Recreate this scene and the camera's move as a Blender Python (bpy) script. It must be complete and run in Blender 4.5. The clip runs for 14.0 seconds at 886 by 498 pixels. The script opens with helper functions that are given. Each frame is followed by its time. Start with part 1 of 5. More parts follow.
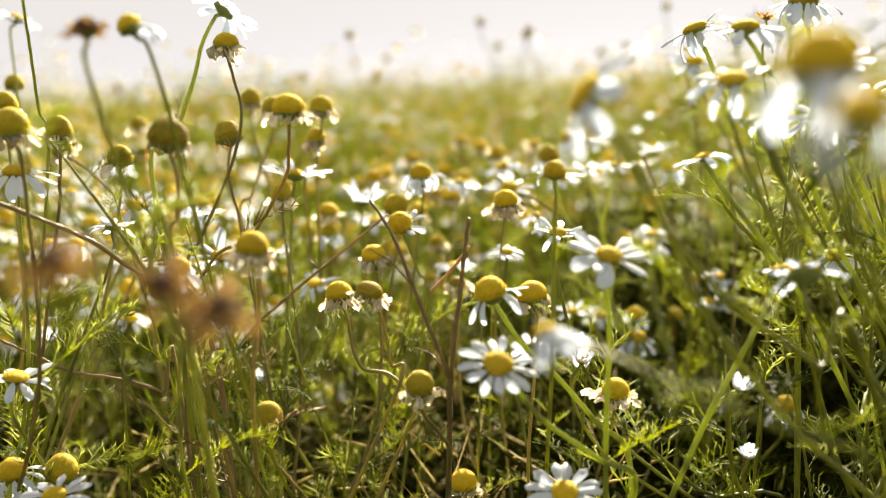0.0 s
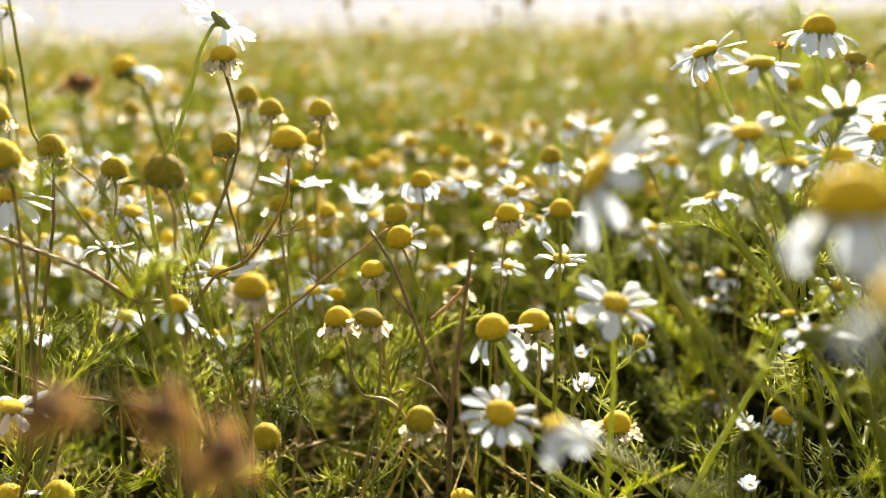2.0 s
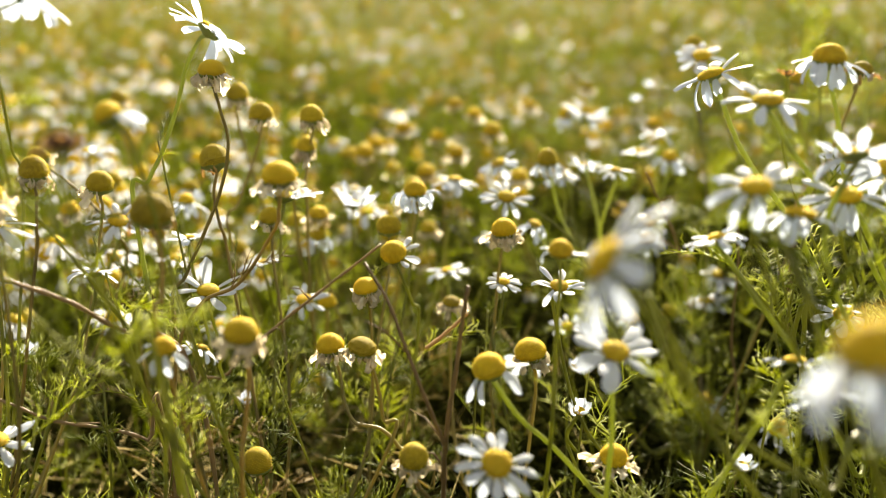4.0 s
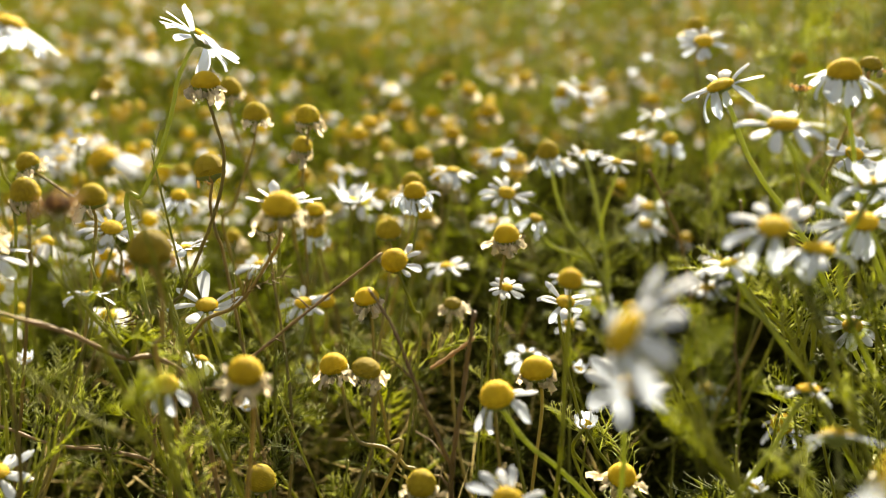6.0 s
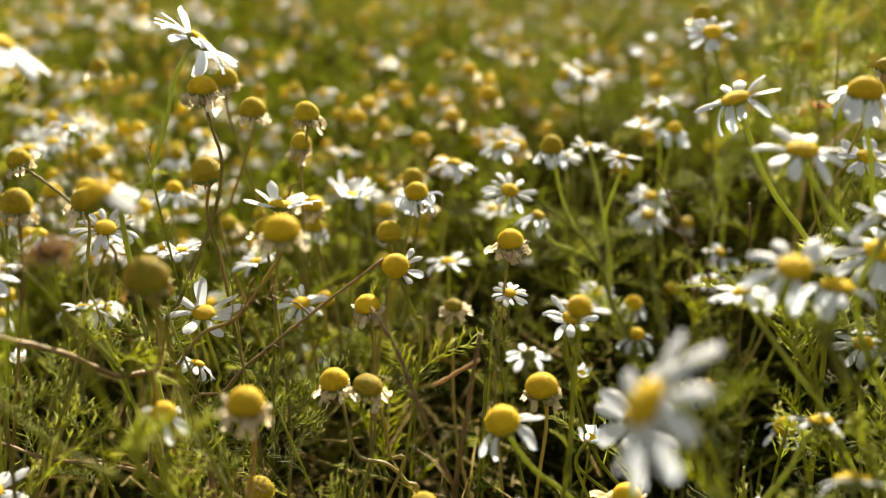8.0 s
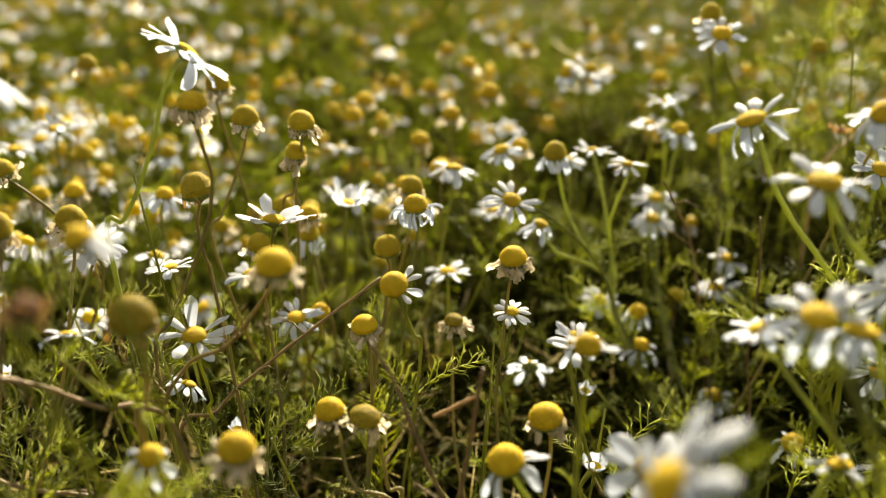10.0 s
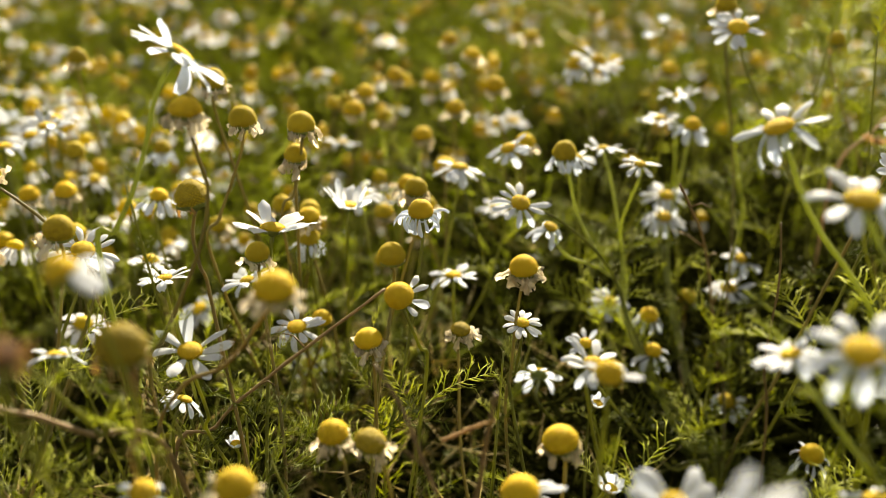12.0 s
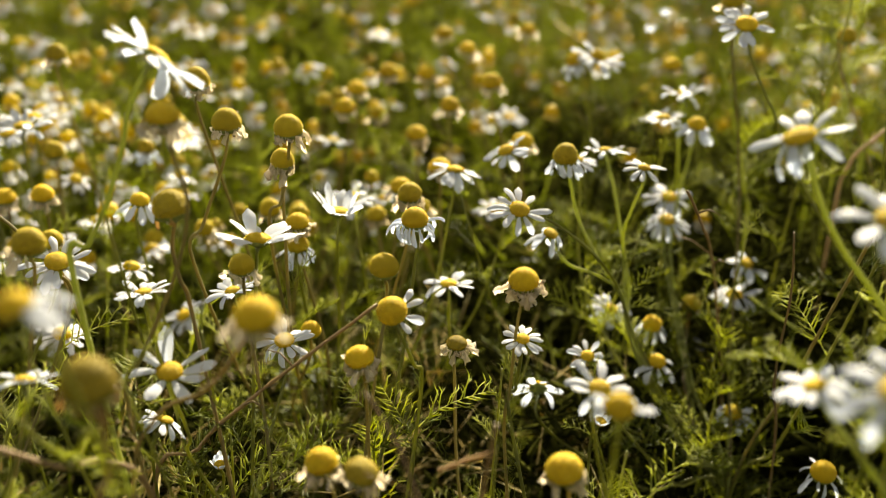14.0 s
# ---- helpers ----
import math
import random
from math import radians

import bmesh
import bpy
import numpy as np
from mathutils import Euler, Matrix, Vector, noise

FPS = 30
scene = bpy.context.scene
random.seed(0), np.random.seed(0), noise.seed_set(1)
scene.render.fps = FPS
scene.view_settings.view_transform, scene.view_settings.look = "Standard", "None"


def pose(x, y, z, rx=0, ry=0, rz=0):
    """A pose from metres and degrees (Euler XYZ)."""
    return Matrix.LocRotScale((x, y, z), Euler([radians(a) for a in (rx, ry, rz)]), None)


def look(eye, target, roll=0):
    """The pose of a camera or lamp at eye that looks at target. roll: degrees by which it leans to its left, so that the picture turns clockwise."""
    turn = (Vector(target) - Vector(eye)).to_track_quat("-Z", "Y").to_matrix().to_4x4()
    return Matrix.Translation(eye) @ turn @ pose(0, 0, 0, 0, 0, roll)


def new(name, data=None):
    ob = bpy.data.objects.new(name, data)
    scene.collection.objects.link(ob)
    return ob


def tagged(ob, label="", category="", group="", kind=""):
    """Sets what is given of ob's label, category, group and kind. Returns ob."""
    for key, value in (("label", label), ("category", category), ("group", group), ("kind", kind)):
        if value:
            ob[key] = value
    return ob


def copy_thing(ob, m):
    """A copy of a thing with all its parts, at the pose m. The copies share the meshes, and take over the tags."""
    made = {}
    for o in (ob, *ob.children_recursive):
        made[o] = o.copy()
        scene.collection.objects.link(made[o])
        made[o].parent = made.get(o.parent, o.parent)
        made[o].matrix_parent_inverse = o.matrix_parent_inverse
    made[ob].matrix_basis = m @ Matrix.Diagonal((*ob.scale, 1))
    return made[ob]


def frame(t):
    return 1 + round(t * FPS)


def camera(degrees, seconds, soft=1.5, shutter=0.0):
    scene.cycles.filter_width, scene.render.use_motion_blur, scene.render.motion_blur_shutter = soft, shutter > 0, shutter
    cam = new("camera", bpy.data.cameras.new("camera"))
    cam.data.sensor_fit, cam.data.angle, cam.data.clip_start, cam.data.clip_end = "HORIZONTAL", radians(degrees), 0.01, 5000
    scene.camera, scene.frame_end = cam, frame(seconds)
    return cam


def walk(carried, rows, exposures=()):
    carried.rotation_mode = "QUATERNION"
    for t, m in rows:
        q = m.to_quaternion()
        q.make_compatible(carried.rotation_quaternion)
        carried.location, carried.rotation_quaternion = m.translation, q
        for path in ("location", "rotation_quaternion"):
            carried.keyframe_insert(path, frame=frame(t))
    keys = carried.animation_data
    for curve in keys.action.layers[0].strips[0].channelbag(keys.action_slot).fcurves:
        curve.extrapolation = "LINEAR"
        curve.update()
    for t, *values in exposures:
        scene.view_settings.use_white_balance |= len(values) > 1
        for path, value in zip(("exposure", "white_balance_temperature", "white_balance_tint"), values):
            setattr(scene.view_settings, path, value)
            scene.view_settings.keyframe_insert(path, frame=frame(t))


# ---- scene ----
cam = camera(46.7, 14.0, soft=0.8)
METRES, EYE, TILT, LEAN, TURN = 0.17, 0.45, -9.0, 2.0, 0.0
ROWS = [
    (0.0, 0.0, 0.0, 0.0, 0.0, 0.0, 0.0),
    (0.5, -0.0051, 0.0068, 0.0436, -0.04, -0.82, 0.05),
    (1.0, -0.0094, 0.0159, 0.0854, -0.11, -1.63, -0.08),
    (1.5, -0.0136, 0.0275, 0.1274, -0.27, -2.4, -0.32),
    (2.0, -0.0161, 0.0412, 0.1666, -0.31, -3.12, -0.65),
    (2.5, -0.0168, 0.0571, 0.2039, -0.4, -3.85, -0.84),
    (3.0, -0.0205, 0.0729, 0.2426, -0.56, -4.56, -0.92),
    (3.5, -0.0234, 0.0891, 0.2824, -0.69, -5.29, -1.11),
    (6.0, -0.0588, 0.1675, 0.4594, -1.55, -9.22, -0.54),
    (6.5, -0.0686, 0.1833, 0.4906, -1.6, -9.93, -0.71),
    (7.0, -0.0759, 0.2004, 0.5181, -1.66, -10.63, -0.87),
    (9.5, -0.0836, 0.3166, 0.6236, -2.07, -13.08, -1.23),
    (10.0, -0.0865, 0.3444, 0.6394, -2.04, -13.32, -1.27),
    (10.5, -0.0915, 0.3716, 0.6511, -2.04, -13.63, -1.19),
    (11.0, -0.096, 0.4001, 0.6618, -2.08, -13.96, -1.14),
    (11.5, -0.1012, 0.4293, 0.6698, -2.1, -14.18, -1.31),
    (12.0, -0.1025, 0.4568, 0.6743, -2.17, -14.44, -1.23),
    (12.5, -0.1044, 0.4879, 0.6801, -2.27, -14.61, -1.38),
    (13.0, -0.1035, 0.5182, 0.6834, -2.35, -14.76, -1.42),
    (13.5, -0.1034, 0.5496, 0.6862, -2.46, -14.92, -1.41),
    (14.0, -0.1028, 0.5816, 0.6895, -2.54, -15.07, -1.34),
]
walk(cam, [(t, pose(0, 0, EYE, TILT, LEAN, TURN) @ pose(METRES * x, METRES * y, METRES * z, 90 + pitch, roll, yaw)) for t, x, y, z, yaw, pitch, roll in ROWS],
     exposures=[(0.0, 2.54, 6800, 10), (3.5, 2.45, 6750, 10), (7.0, 2.11, 7100, 10), (14.0, 2.01, 7100, 10)])

# lens opened wide: the far meadow and the nearest heads lie out of focus
cam.data.dof.use_dof = True
cam.data.dof.focus_distance = 0.365
cam.data.dof.aperture_fstop = 6.6

# ---- world, sun ----
SUN_ELEVATION, SUN_TURN = radians(28), radians(14)      # turn: to the right of straight ahead (+y)
world = bpy.data.worlds.new("sky")
scene.world = world
world.use_nodes = True
wn, wl = world.node_tree.nodes, world.node_tree.links
wn.clear()
sky = wn.new("ShaderNodeTexSky")
sky.sky_type, sky.sun_disc = "NISHITA", False
sky.sun_elevation, sky.sun_rotation = SUN_ELEVATION, SUN_TURN
sky.air_density, sky.dust_density, sky.ozone_density = 0.12, 0.3, 2.0
# milky morning haze over the blue, even all round
haze = wn.new("ShaderNodeMix")
haze.data_type, haze.blend_type = "RGBA", "MIX"
haze.inputs["Factor"].default_value = 0.92
haze.inputs["B"].default_value = (3.75, 3.6, 3.45, 1)
wb = wn.new("ShaderNodeBackground")
wb.inputs["Strength"].default_value = 0.04
wo = wn.new("ShaderNodeOutputWorld")
wl.new(sky.outputs[0], haze.inputs["A"])
wl.new(haze.outputs["Result"], wb.inputs[0])
wl.new(wb.outputs[0], wo.inputs[0])
sun = new("sun", bpy.data.lights.new("sun", "SUN"))
sun.data.energy, sun.data.angle, sun.data.color = 5.0, radians(0.6), (1.0, 0.89, 0.69)
sun_way = Vector((math.sin(SUN_TURN) * math.cos(SUN_ELEVATION), math.cos(SUN_TURN) * math.cos(SUN_ELEVATION), math.sin(SUN_ELEVATION)))
sun.matrix_world = look(sun_way * 50, (0, 0, 0))


# ---- materials ----
def surface(name, dark, light, rough=0.6, grain=400.0, through_light=None, share=0.0, bump=0.0, bump_scale=600.0, vary=0.25, specular=0.3, island=False, glow=0.0):
    """Two tones mixed by noise at two scales and by each object's own chance, with light passing through thin parts."""
    m = bpy.data.materials.new(name)
    m.use_nodes = True
    nt = m.node_tree
    n, l = nt.nodes, nt.links
    n.clear()
    out = n.new("ShaderNodeOutputMaterial")
    tc = n.new("ShaderNodeNewGeometry")
    fine = n.new("ShaderNodeTexNoise")
    fine.inputs["Scale"].default_value, fine.inputs["Detail"].default_value = grain, 4.0
    wide = n.new("ShaderNodeTexNoise")
    wide.inputs["Scale"].default_value, wide.inputs["Detail"].default_value = grain / 12, 2.0
    l.new(tc.outputs["Position"], fine.inputs["Vector"])
    l.new(tc.outputs["Position"], wide.inputs["Vector"])
    info = n.new("ShaderNodeObjectInfo")
    chance = tc.outputs["Random Per Island"] if island else info.outputs["Random"]
    a = n.new("ShaderNodeMath"); a.operation = "MULTIPLY_ADD"
    l.new(chance, a.inputs[0]); a.inputs[1].default_value = 2 * vary; a.inputs[2].default_value = -vary
    b = n.new("ShaderNodeMath"); b.operation = "ADD"
    l.new(fine.outputs["Fac"], b.inputs[0]); l.new(a.outputs[0], b.inputs[1])
    c = n.new("ShaderNodeMath"); c.operation = "MULTIPLY_ADD"
    l.new(wide.outputs["Fac"], c.inputs[0]); c.inputs[1].default_value = 0.8; c.inputs[2].default_value = -0.4
    d = n.new("ShaderNodeMath"); d.operation = "ADD"; d.use_clamp = True
    l.new(b.outputs[0], d.inputs[0]); l.new(c.outputs[0], d.inputs[1])
    mix = n.new("ShaderNodeMix"); mix.data_type = "RGBA"
    l.new(d.outputs[0], mix.inputs["Factor"])
    mix.inputs["A"].default_value, mix.inputs["B"].default_value = (*dark, 1), (*light, 1)
    bsdf = n.new("ShaderNodeBsdfPrincipled")
    bsdf.inputs["Roughness"].default_value = rough
    bsdf.inputs["Specular IOR Level"].default_value = specular
    l.new(mix.outputs["Result"], bsdf.inputs["Base Color"])
    if glow:
        bsdf.inputs["Subsurface Weight"].default_value = glow
        bsdf.inputs["Subsurface Radius"].default_value = (1.0, 0.75, 0.12)
        bsdf.inputs["Subsurface Scale"].default_value = 0.004
    if bump:
        bt = n.new("ShaderNodeTexNoise")
        bt.inputs["Scale"].default_value, bt.inputs["Detail"].default_value = bump_scale, 3.0
        l.new(tc.outputs["Position"], bt.inputs["Vector"])
        bp = n.new("ShaderNodeBump")
        bp.inputs["Strength"].default_value, bp.inputs["Distance"].default_value = bump, 0.0008
        l.new(bt.outputs["Fac"], bp.inputs["Height"])
        l.new(bp.outputs["Normal"], bsdf.inputs["Normal"])
    if share:
        tr = n.new("ShaderNodeBsdfTranslucent")
        tm = n.new("ShaderNodeMix"); tm.data_type = "RGBA"; tm.blend_type = "MULTIPLY"
        tm.inputs["Factor"].default_value = 1.0
        l.new(mix.outputs["Result"], tm.inputs["A"]); tm.inputs["B"].default_value = (*through_light, 1)
        l.new(tm.outputs["Result"], tr.inputs["Color"])
        ms = n.new("ShaderNodeMixShader"); ms.inputs[0].default_value = share
        l.new(bsdf.outputs[0], ms.inputs[1]); l.new(tr.outputs[0], ms.inputs[2])
        l.new(ms.outputs[0], out.inputs[0])
    else:
        l.new(bsdf.outputs[0], out.inputs[0])
    return m


PETAL = surface("white_petal", (0.68, 0.75, 0.85), (0.81, 0.86, 0.94), 0.55, 900, (0.74, 0.78, 0.84), 0.54, 0.15, 1500, 0.2)
WITHERED = surface("withered_petal", (0.62, 0.54, 0.38), (0.94, 0.91, 0.83), 0.45, 700, (1.0, 0.98, 0.9), 0.68, 0.4, 1200, 0.3)
BROWN = surface("dead_petal", (0.27, 0.165, 0.05), (0.56, 0.40, 0.16), 0.8, 700, (1.0, 0.8, 0.55), 0.5, 0.4, 1200, 0.3)
DISC = surface("yellow_florets", (0.46, 0.315, 0.014), (0.87, 0.655, 0.035), 0.75, 900, (1.3, 1.15, 0.4), 0.27, 0.3, 2500, 0.3, 0.15, glow=0.35)
DISC_DULL = surface("olive_florets", (0.33, 0.24, 0.014), (0.75, 0.59, 0.040), 0.75, 900, (1.2, 1.1, 0.4), 0.2, 0.3, 2500, 0.3, 0.15, glow=0.3)
DISC_OLD = surface("faded_florets", (0.27, 0.20, 0.012), (0.64, 0.50, 0.026), 0.8, 900, (1.0, 0.8, 0.3), 0.12, 0.4, 2500, 0.3, 0.1)
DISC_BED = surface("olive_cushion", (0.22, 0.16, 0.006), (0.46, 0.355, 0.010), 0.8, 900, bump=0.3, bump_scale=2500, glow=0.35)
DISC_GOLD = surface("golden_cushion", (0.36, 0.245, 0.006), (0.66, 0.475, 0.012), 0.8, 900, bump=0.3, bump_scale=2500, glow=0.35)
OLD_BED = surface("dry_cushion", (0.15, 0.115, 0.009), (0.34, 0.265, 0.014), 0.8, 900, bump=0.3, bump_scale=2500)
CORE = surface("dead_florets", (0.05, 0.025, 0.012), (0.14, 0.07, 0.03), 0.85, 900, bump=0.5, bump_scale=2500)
CALYX = surface("green_bracts", (0.12, 0.15, 0.03), (0.28, 0.32, 0.09), 0.6, 900, (1.0, 1.0, 0.5), 0.25, 0.4, 1800)
STEM = surface("green_stem", (0.105, 0.115, 0.02), (0.235, 0.25, 0.05), 0.42, 160, (1.7, 1.65, 0.8), 0.42, 0.3, 1500, 0.35, 0.5)
STEM_YOUNG = surface("pale_green_stem", (0.22, 0.25, 0.06), (0.37, 0.40, 0.125), 0.45, 160, (1.5, 1.5, 0.9), 0.48, 0.3, 1500, 0.3, 0.4)
STEM_OLD = surface("old_green_stem", (0.13, 0.115, 0.035), (0.28, 0.25, 0.085), 0.5, 160, (1.5, 1.35, 0.7), 0.36, 0.4, 1200, 0.35, 0.4)
TWIG = surface("brown_stem", (0.13, 0.088, 0.036), (0.33, 0.235, 0.115), 0.5, 200, (1.1, 0.9, 0.5), 0.2, 0.5, 900, 0.35, 0.4)
STEM_TAN = surface("browned_green_stem", (0.13, 0.108, 0.036), (0.31, 0.255, 0.10), 0.42, 180, (1.4, 1.2, 0.65), 0.34, 0.4, 1200, 0.35, 0.45)
STRAW = surface("dry_straw", (0.42, 0.28, 0.13), (0.68, 0.50, 0.28), 0.6, 200, (1.0, 0.8, 0.5), 0.2, 0.4, 900)
LEAF = surface("feathery_leaf", (0.055, 0.07, 0.010), (0.27, 0.285, 0.060), 0.55, 120, (2.8, 2.85, 1.3), 0.6, 0.0, 900, 0.5, 0.25)
LEAF_DRY = surface("yellowing_leaf", (0.12, 0.085, 0.015), (0.26, 0.18, 0.04), 0.6, 120, (1.0, 0.85, 0.4), 0.4, 0.0, 900, 0.3, 0.3)
FIELD_PETAL = surface("field_petals", (0.68, 0.72, 0.79), (0.83, 0.86, 0.90), 0.6, 300, (1.0, 1.0, 0.98), 0.36, vary=0.2, island=True)
FIELD_DISC = surface("field_discs", (0.38, 0.26, 0.007), (0.76, 0.61, 0.014), 0.7, 300, (1.1, 1.05, 0.4), 0.34, vary=0.35, island=True)
FIELD_LEAF = surface("field_foliage", (0.080, 0.090, 0.014), (0.205, 0.216, 0.036), 0.8, 60, (2.4, 2.6, 1.25), 0.65, vary=0.4, specular=0.03, island=True)
# leaf green darkened: the shade under the canopy is put into the colour
FIELD_SHADE = surface("shade_dark_foliage", (0.018, 0.021, 0.004), (0.05, 0.054, 0.010), 0.9, 60, (1.2, 1.2, 0.6), 0.3, vary=0.4, specular=0.0, island=True)
FIELD_DRY = surface("field_dry_heads", (0.20, 0.155, 0.05), (0.50, 0.43, 0.18), 0.7, 60, (1.2, 1.1, 0.5), 0.45, vary=0.4, island=True)
# soil tone lowered until the gaps between the stalks go dark
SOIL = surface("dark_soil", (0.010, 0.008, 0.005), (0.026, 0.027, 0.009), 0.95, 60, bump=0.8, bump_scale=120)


# ---- mesh tools ----
def mesh(name, verts, faces, materials, slots=None, smooth=True):
    me = bpy.data.meshes.new(name)
    verts = np.asarray(verts, dtype=np.float32)
    if isinstance(faces, np.ndarray):
        me.vertices.add(len(verts))
        me.vertices.foreach_set("co", verts.ravel())
        k = faces.shape[1]
        me.loops.add(faces.size)
        me.loops.foreach_set("vertex_index", faces.astype(np.int32).ravel())
        me.polygons.add(len(faces))
        me.polygons.foreach_set("loop_start", np.arange(0, faces.size, k, dtype=np.int32))
        me.polygons.foreach_set("loop_total", np.full(len(faces), k, dtype=np.int32))
    else:
        me.from_pydata([tuple(map(float, v)) for v in verts], [], [tuple(f) for f in faces])
    for m in materials if isinstance(materials, (list, tuple)) else [materials]:
        me.materials.append(m)
    if slots is not None:
        me.polygons.foreach_set("material_index", np.asarray(slots, dtype=np.int32))
    if smooth:
        me.polygons.foreach_set("use_smooth", np.ones(len(me.polygons), dtype=bool))
    me.update(calc_edges=True)
    return me


def hang(name, data, parent, world_matrix, parent_world, label=""):
    """One mesh object under its thing or part, at a place given in the world."""
    ob = new(name, data)
    ob.parent = parent
    ob.matrix_parent_inverse = Matrix.Identity(4)
    ob.matrix_basis = parent_world.inverted() @ world_matrix
    if label:
        tagged(ob, label)
    return ob


def tube(points, radii, sides=5, cap=True):
    """A round bar along a line of points, as vertices and faces."""
    pts = [Vector(p) for p in points]
    verts, faces = [], []
    up = Vector((0.31, 0.77, 0.55))
    for i, p in enumerate(pts):
        d = (pts[min(i + 1, len(pts) - 1)] - pts[max(i - 1, 0)])
        d = d.normalized() if d.length > 1e-9 else Vector((0, 0, 1))
        u = up - d * up.dot(d)
        u = u.normalized() if u.length > 1e-6 else d.orthogonal().normalized()
        up = u
        v = d.cross(u)
        for k in range(sides):
            a = 2 * math.pi * k / sides
            verts.append(p + (u * math.cos(a) + v * math.sin(a)) * radii[i])
    for i in range(len(pts) - 1):
        for k in range(sides):
            j = (k + 1) % sides
            faces.append((i * sides + k, i * sides + j, (i + 1) * sides + j, (i + 1) * sides + k))
    if cap:
        faces.append(tuple(range(sides))[::-1])
        faces.append(tuple((len(pts) - 1) * sides + k for k in range(sides)))
    return verts, faces


def smooth_line(points, steps=6):
    """A soft line through the points."""
    p = [Vector(q) for q in points]
    p = [p[0] * 2 - p[1]] + p + [p[-1] * 2 - p[-2]]
    out = []
    for i in range(1, len(p) - 2):
        for k in range(steps):
            t = k / steps
            a, b, c, d = p[i - 1], p[i], p[i + 1], p[i + 2]
            out.append(0.5 * ((2 * b) + (c - a) * t + (2 * a - 5 * b + 4 * c - d) * t * t + (3 * b - a - 3 * c + d) * t ** 3))
    out.append(p[-2])
    return out


def along(line, metres):
    """The place that lies so many metres down a line."""
    for a, b in zip(line, line[1:]):
        d = (b - a).length
        if metres <= d:
            return a.lerp(b, metres / d)
        metres -= d
    return line[-2]


def axes_of(normal, at, spin=0.0):
    """Axes whose z is the normal and whose x keeps to the world's right."""
    z = Vector(normal).normalized()
    x = Vector((1, 0, 0)) - z * z.x
    x.normalize()
    y = z.cross(x)
    m = Matrix((x, y, z)).transposed().to_4x4()
    return Matrix.Translation(at) @ m @ Matrix.Rotation(spin, 4, "Z")


# ---- petals ----
def petal_sheet(seed, length=1.0, width=0.33, bend=0.5, crumple=0.0, cup=0.10, rows=6, cols=4, notch=0.06):
    """One ray petal: narrow at its foot, widest past the middle, a notched tip, ribs along it and a bend downwards. Points along +x."""
    rng = random.Random(seed)
    verts, faces = [], []
    x, z, a = 0.0, 0.0, 0.0
    twist = rng.uniform(-0.25, 0.25) + crumple * rng.uniform(-1.5, 1.5)
    sway = rng.uniform(-0.12, 0.12)
    for i in range(rows + 1):
        s = i / rows
        w = width * 0.5 * (0.32 + 0.68 * math.sin(min(1.0, s * 1.35 + 0.05) * math.pi / 2)) * (1 - max(0, s - 0.72) ** 2 * 7.5)
        w *= 1 + crumple * rng.uniform(-0.5, 0.4)
        for j in range(cols + 1):
            c = (j / cols - 0.5) * 2
            tip = notch * length * (abs(c) ** 2 * 1.6 - 0.25 * math.cos(c * math.pi * 2)) * (s ** 6)
            yy, zz = c * w, -cup * width * (c * c) * (1 - 0.3 * s) + 0.02 * width * math.cos(c * math.pi * 3)
            tw = twist * s
            y2, z2 = yy * math.cos(tw) - zz * math.sin(tw), yy * math.sin(tw) + zz * math.cos(tw)
            k = crumple * 0.10 * length
            verts.append((x - tip * math.cos(a) - z2 * math.sin(a) + rng.uniform(-k, k), y2 + sway * length * s * s + rng.uniform(-k, k),
                          z + tip * math.sin(a) + z2 * math.cos(a) + rng.uniform(-k, k)))
        a = -bend * (s + 0.5 / rows) * (1 + crumple * rng.uniform(-0.8, 0.8))
        x += length / rows * math.cos(a)
        z += length / rows * math.sin(a)
    n = cols + 1
    for i in range(rows):
        for j in range(cols):
            faces.append((i * n + j, (i + 1) * n + j, (i + 1) * n + j + 1, i * n + j + 1))
    return verts, faces


PETALS = {}
for kind, bend, crumple, cup, mat in (("flat", 0.25, 0.0, 0.10, PETAL), ("arched", 0.8, 0.0, 0.2, PETAL), ("rolled", 1.9, 0.04, 0.3, PETAL),
                                      ("withered", 2.2, 1.0, 0.8, WITHERED), ("curled", 4.4, 0.6, 0.8, WITHERED), ("dead", 1.3, 0.7, 0.5, BROWN)):
    PETALS[kind] = [mesh("petal", *petal_sheet(n * 7 + len(kind), 1.0, 0.30 + 0.03 * (n % 3), bend * (0.7 + 0.2 * n), crumple, cup,
                                                rows=5 if crumple else 6, cols=3), mat) for n in range(4)]


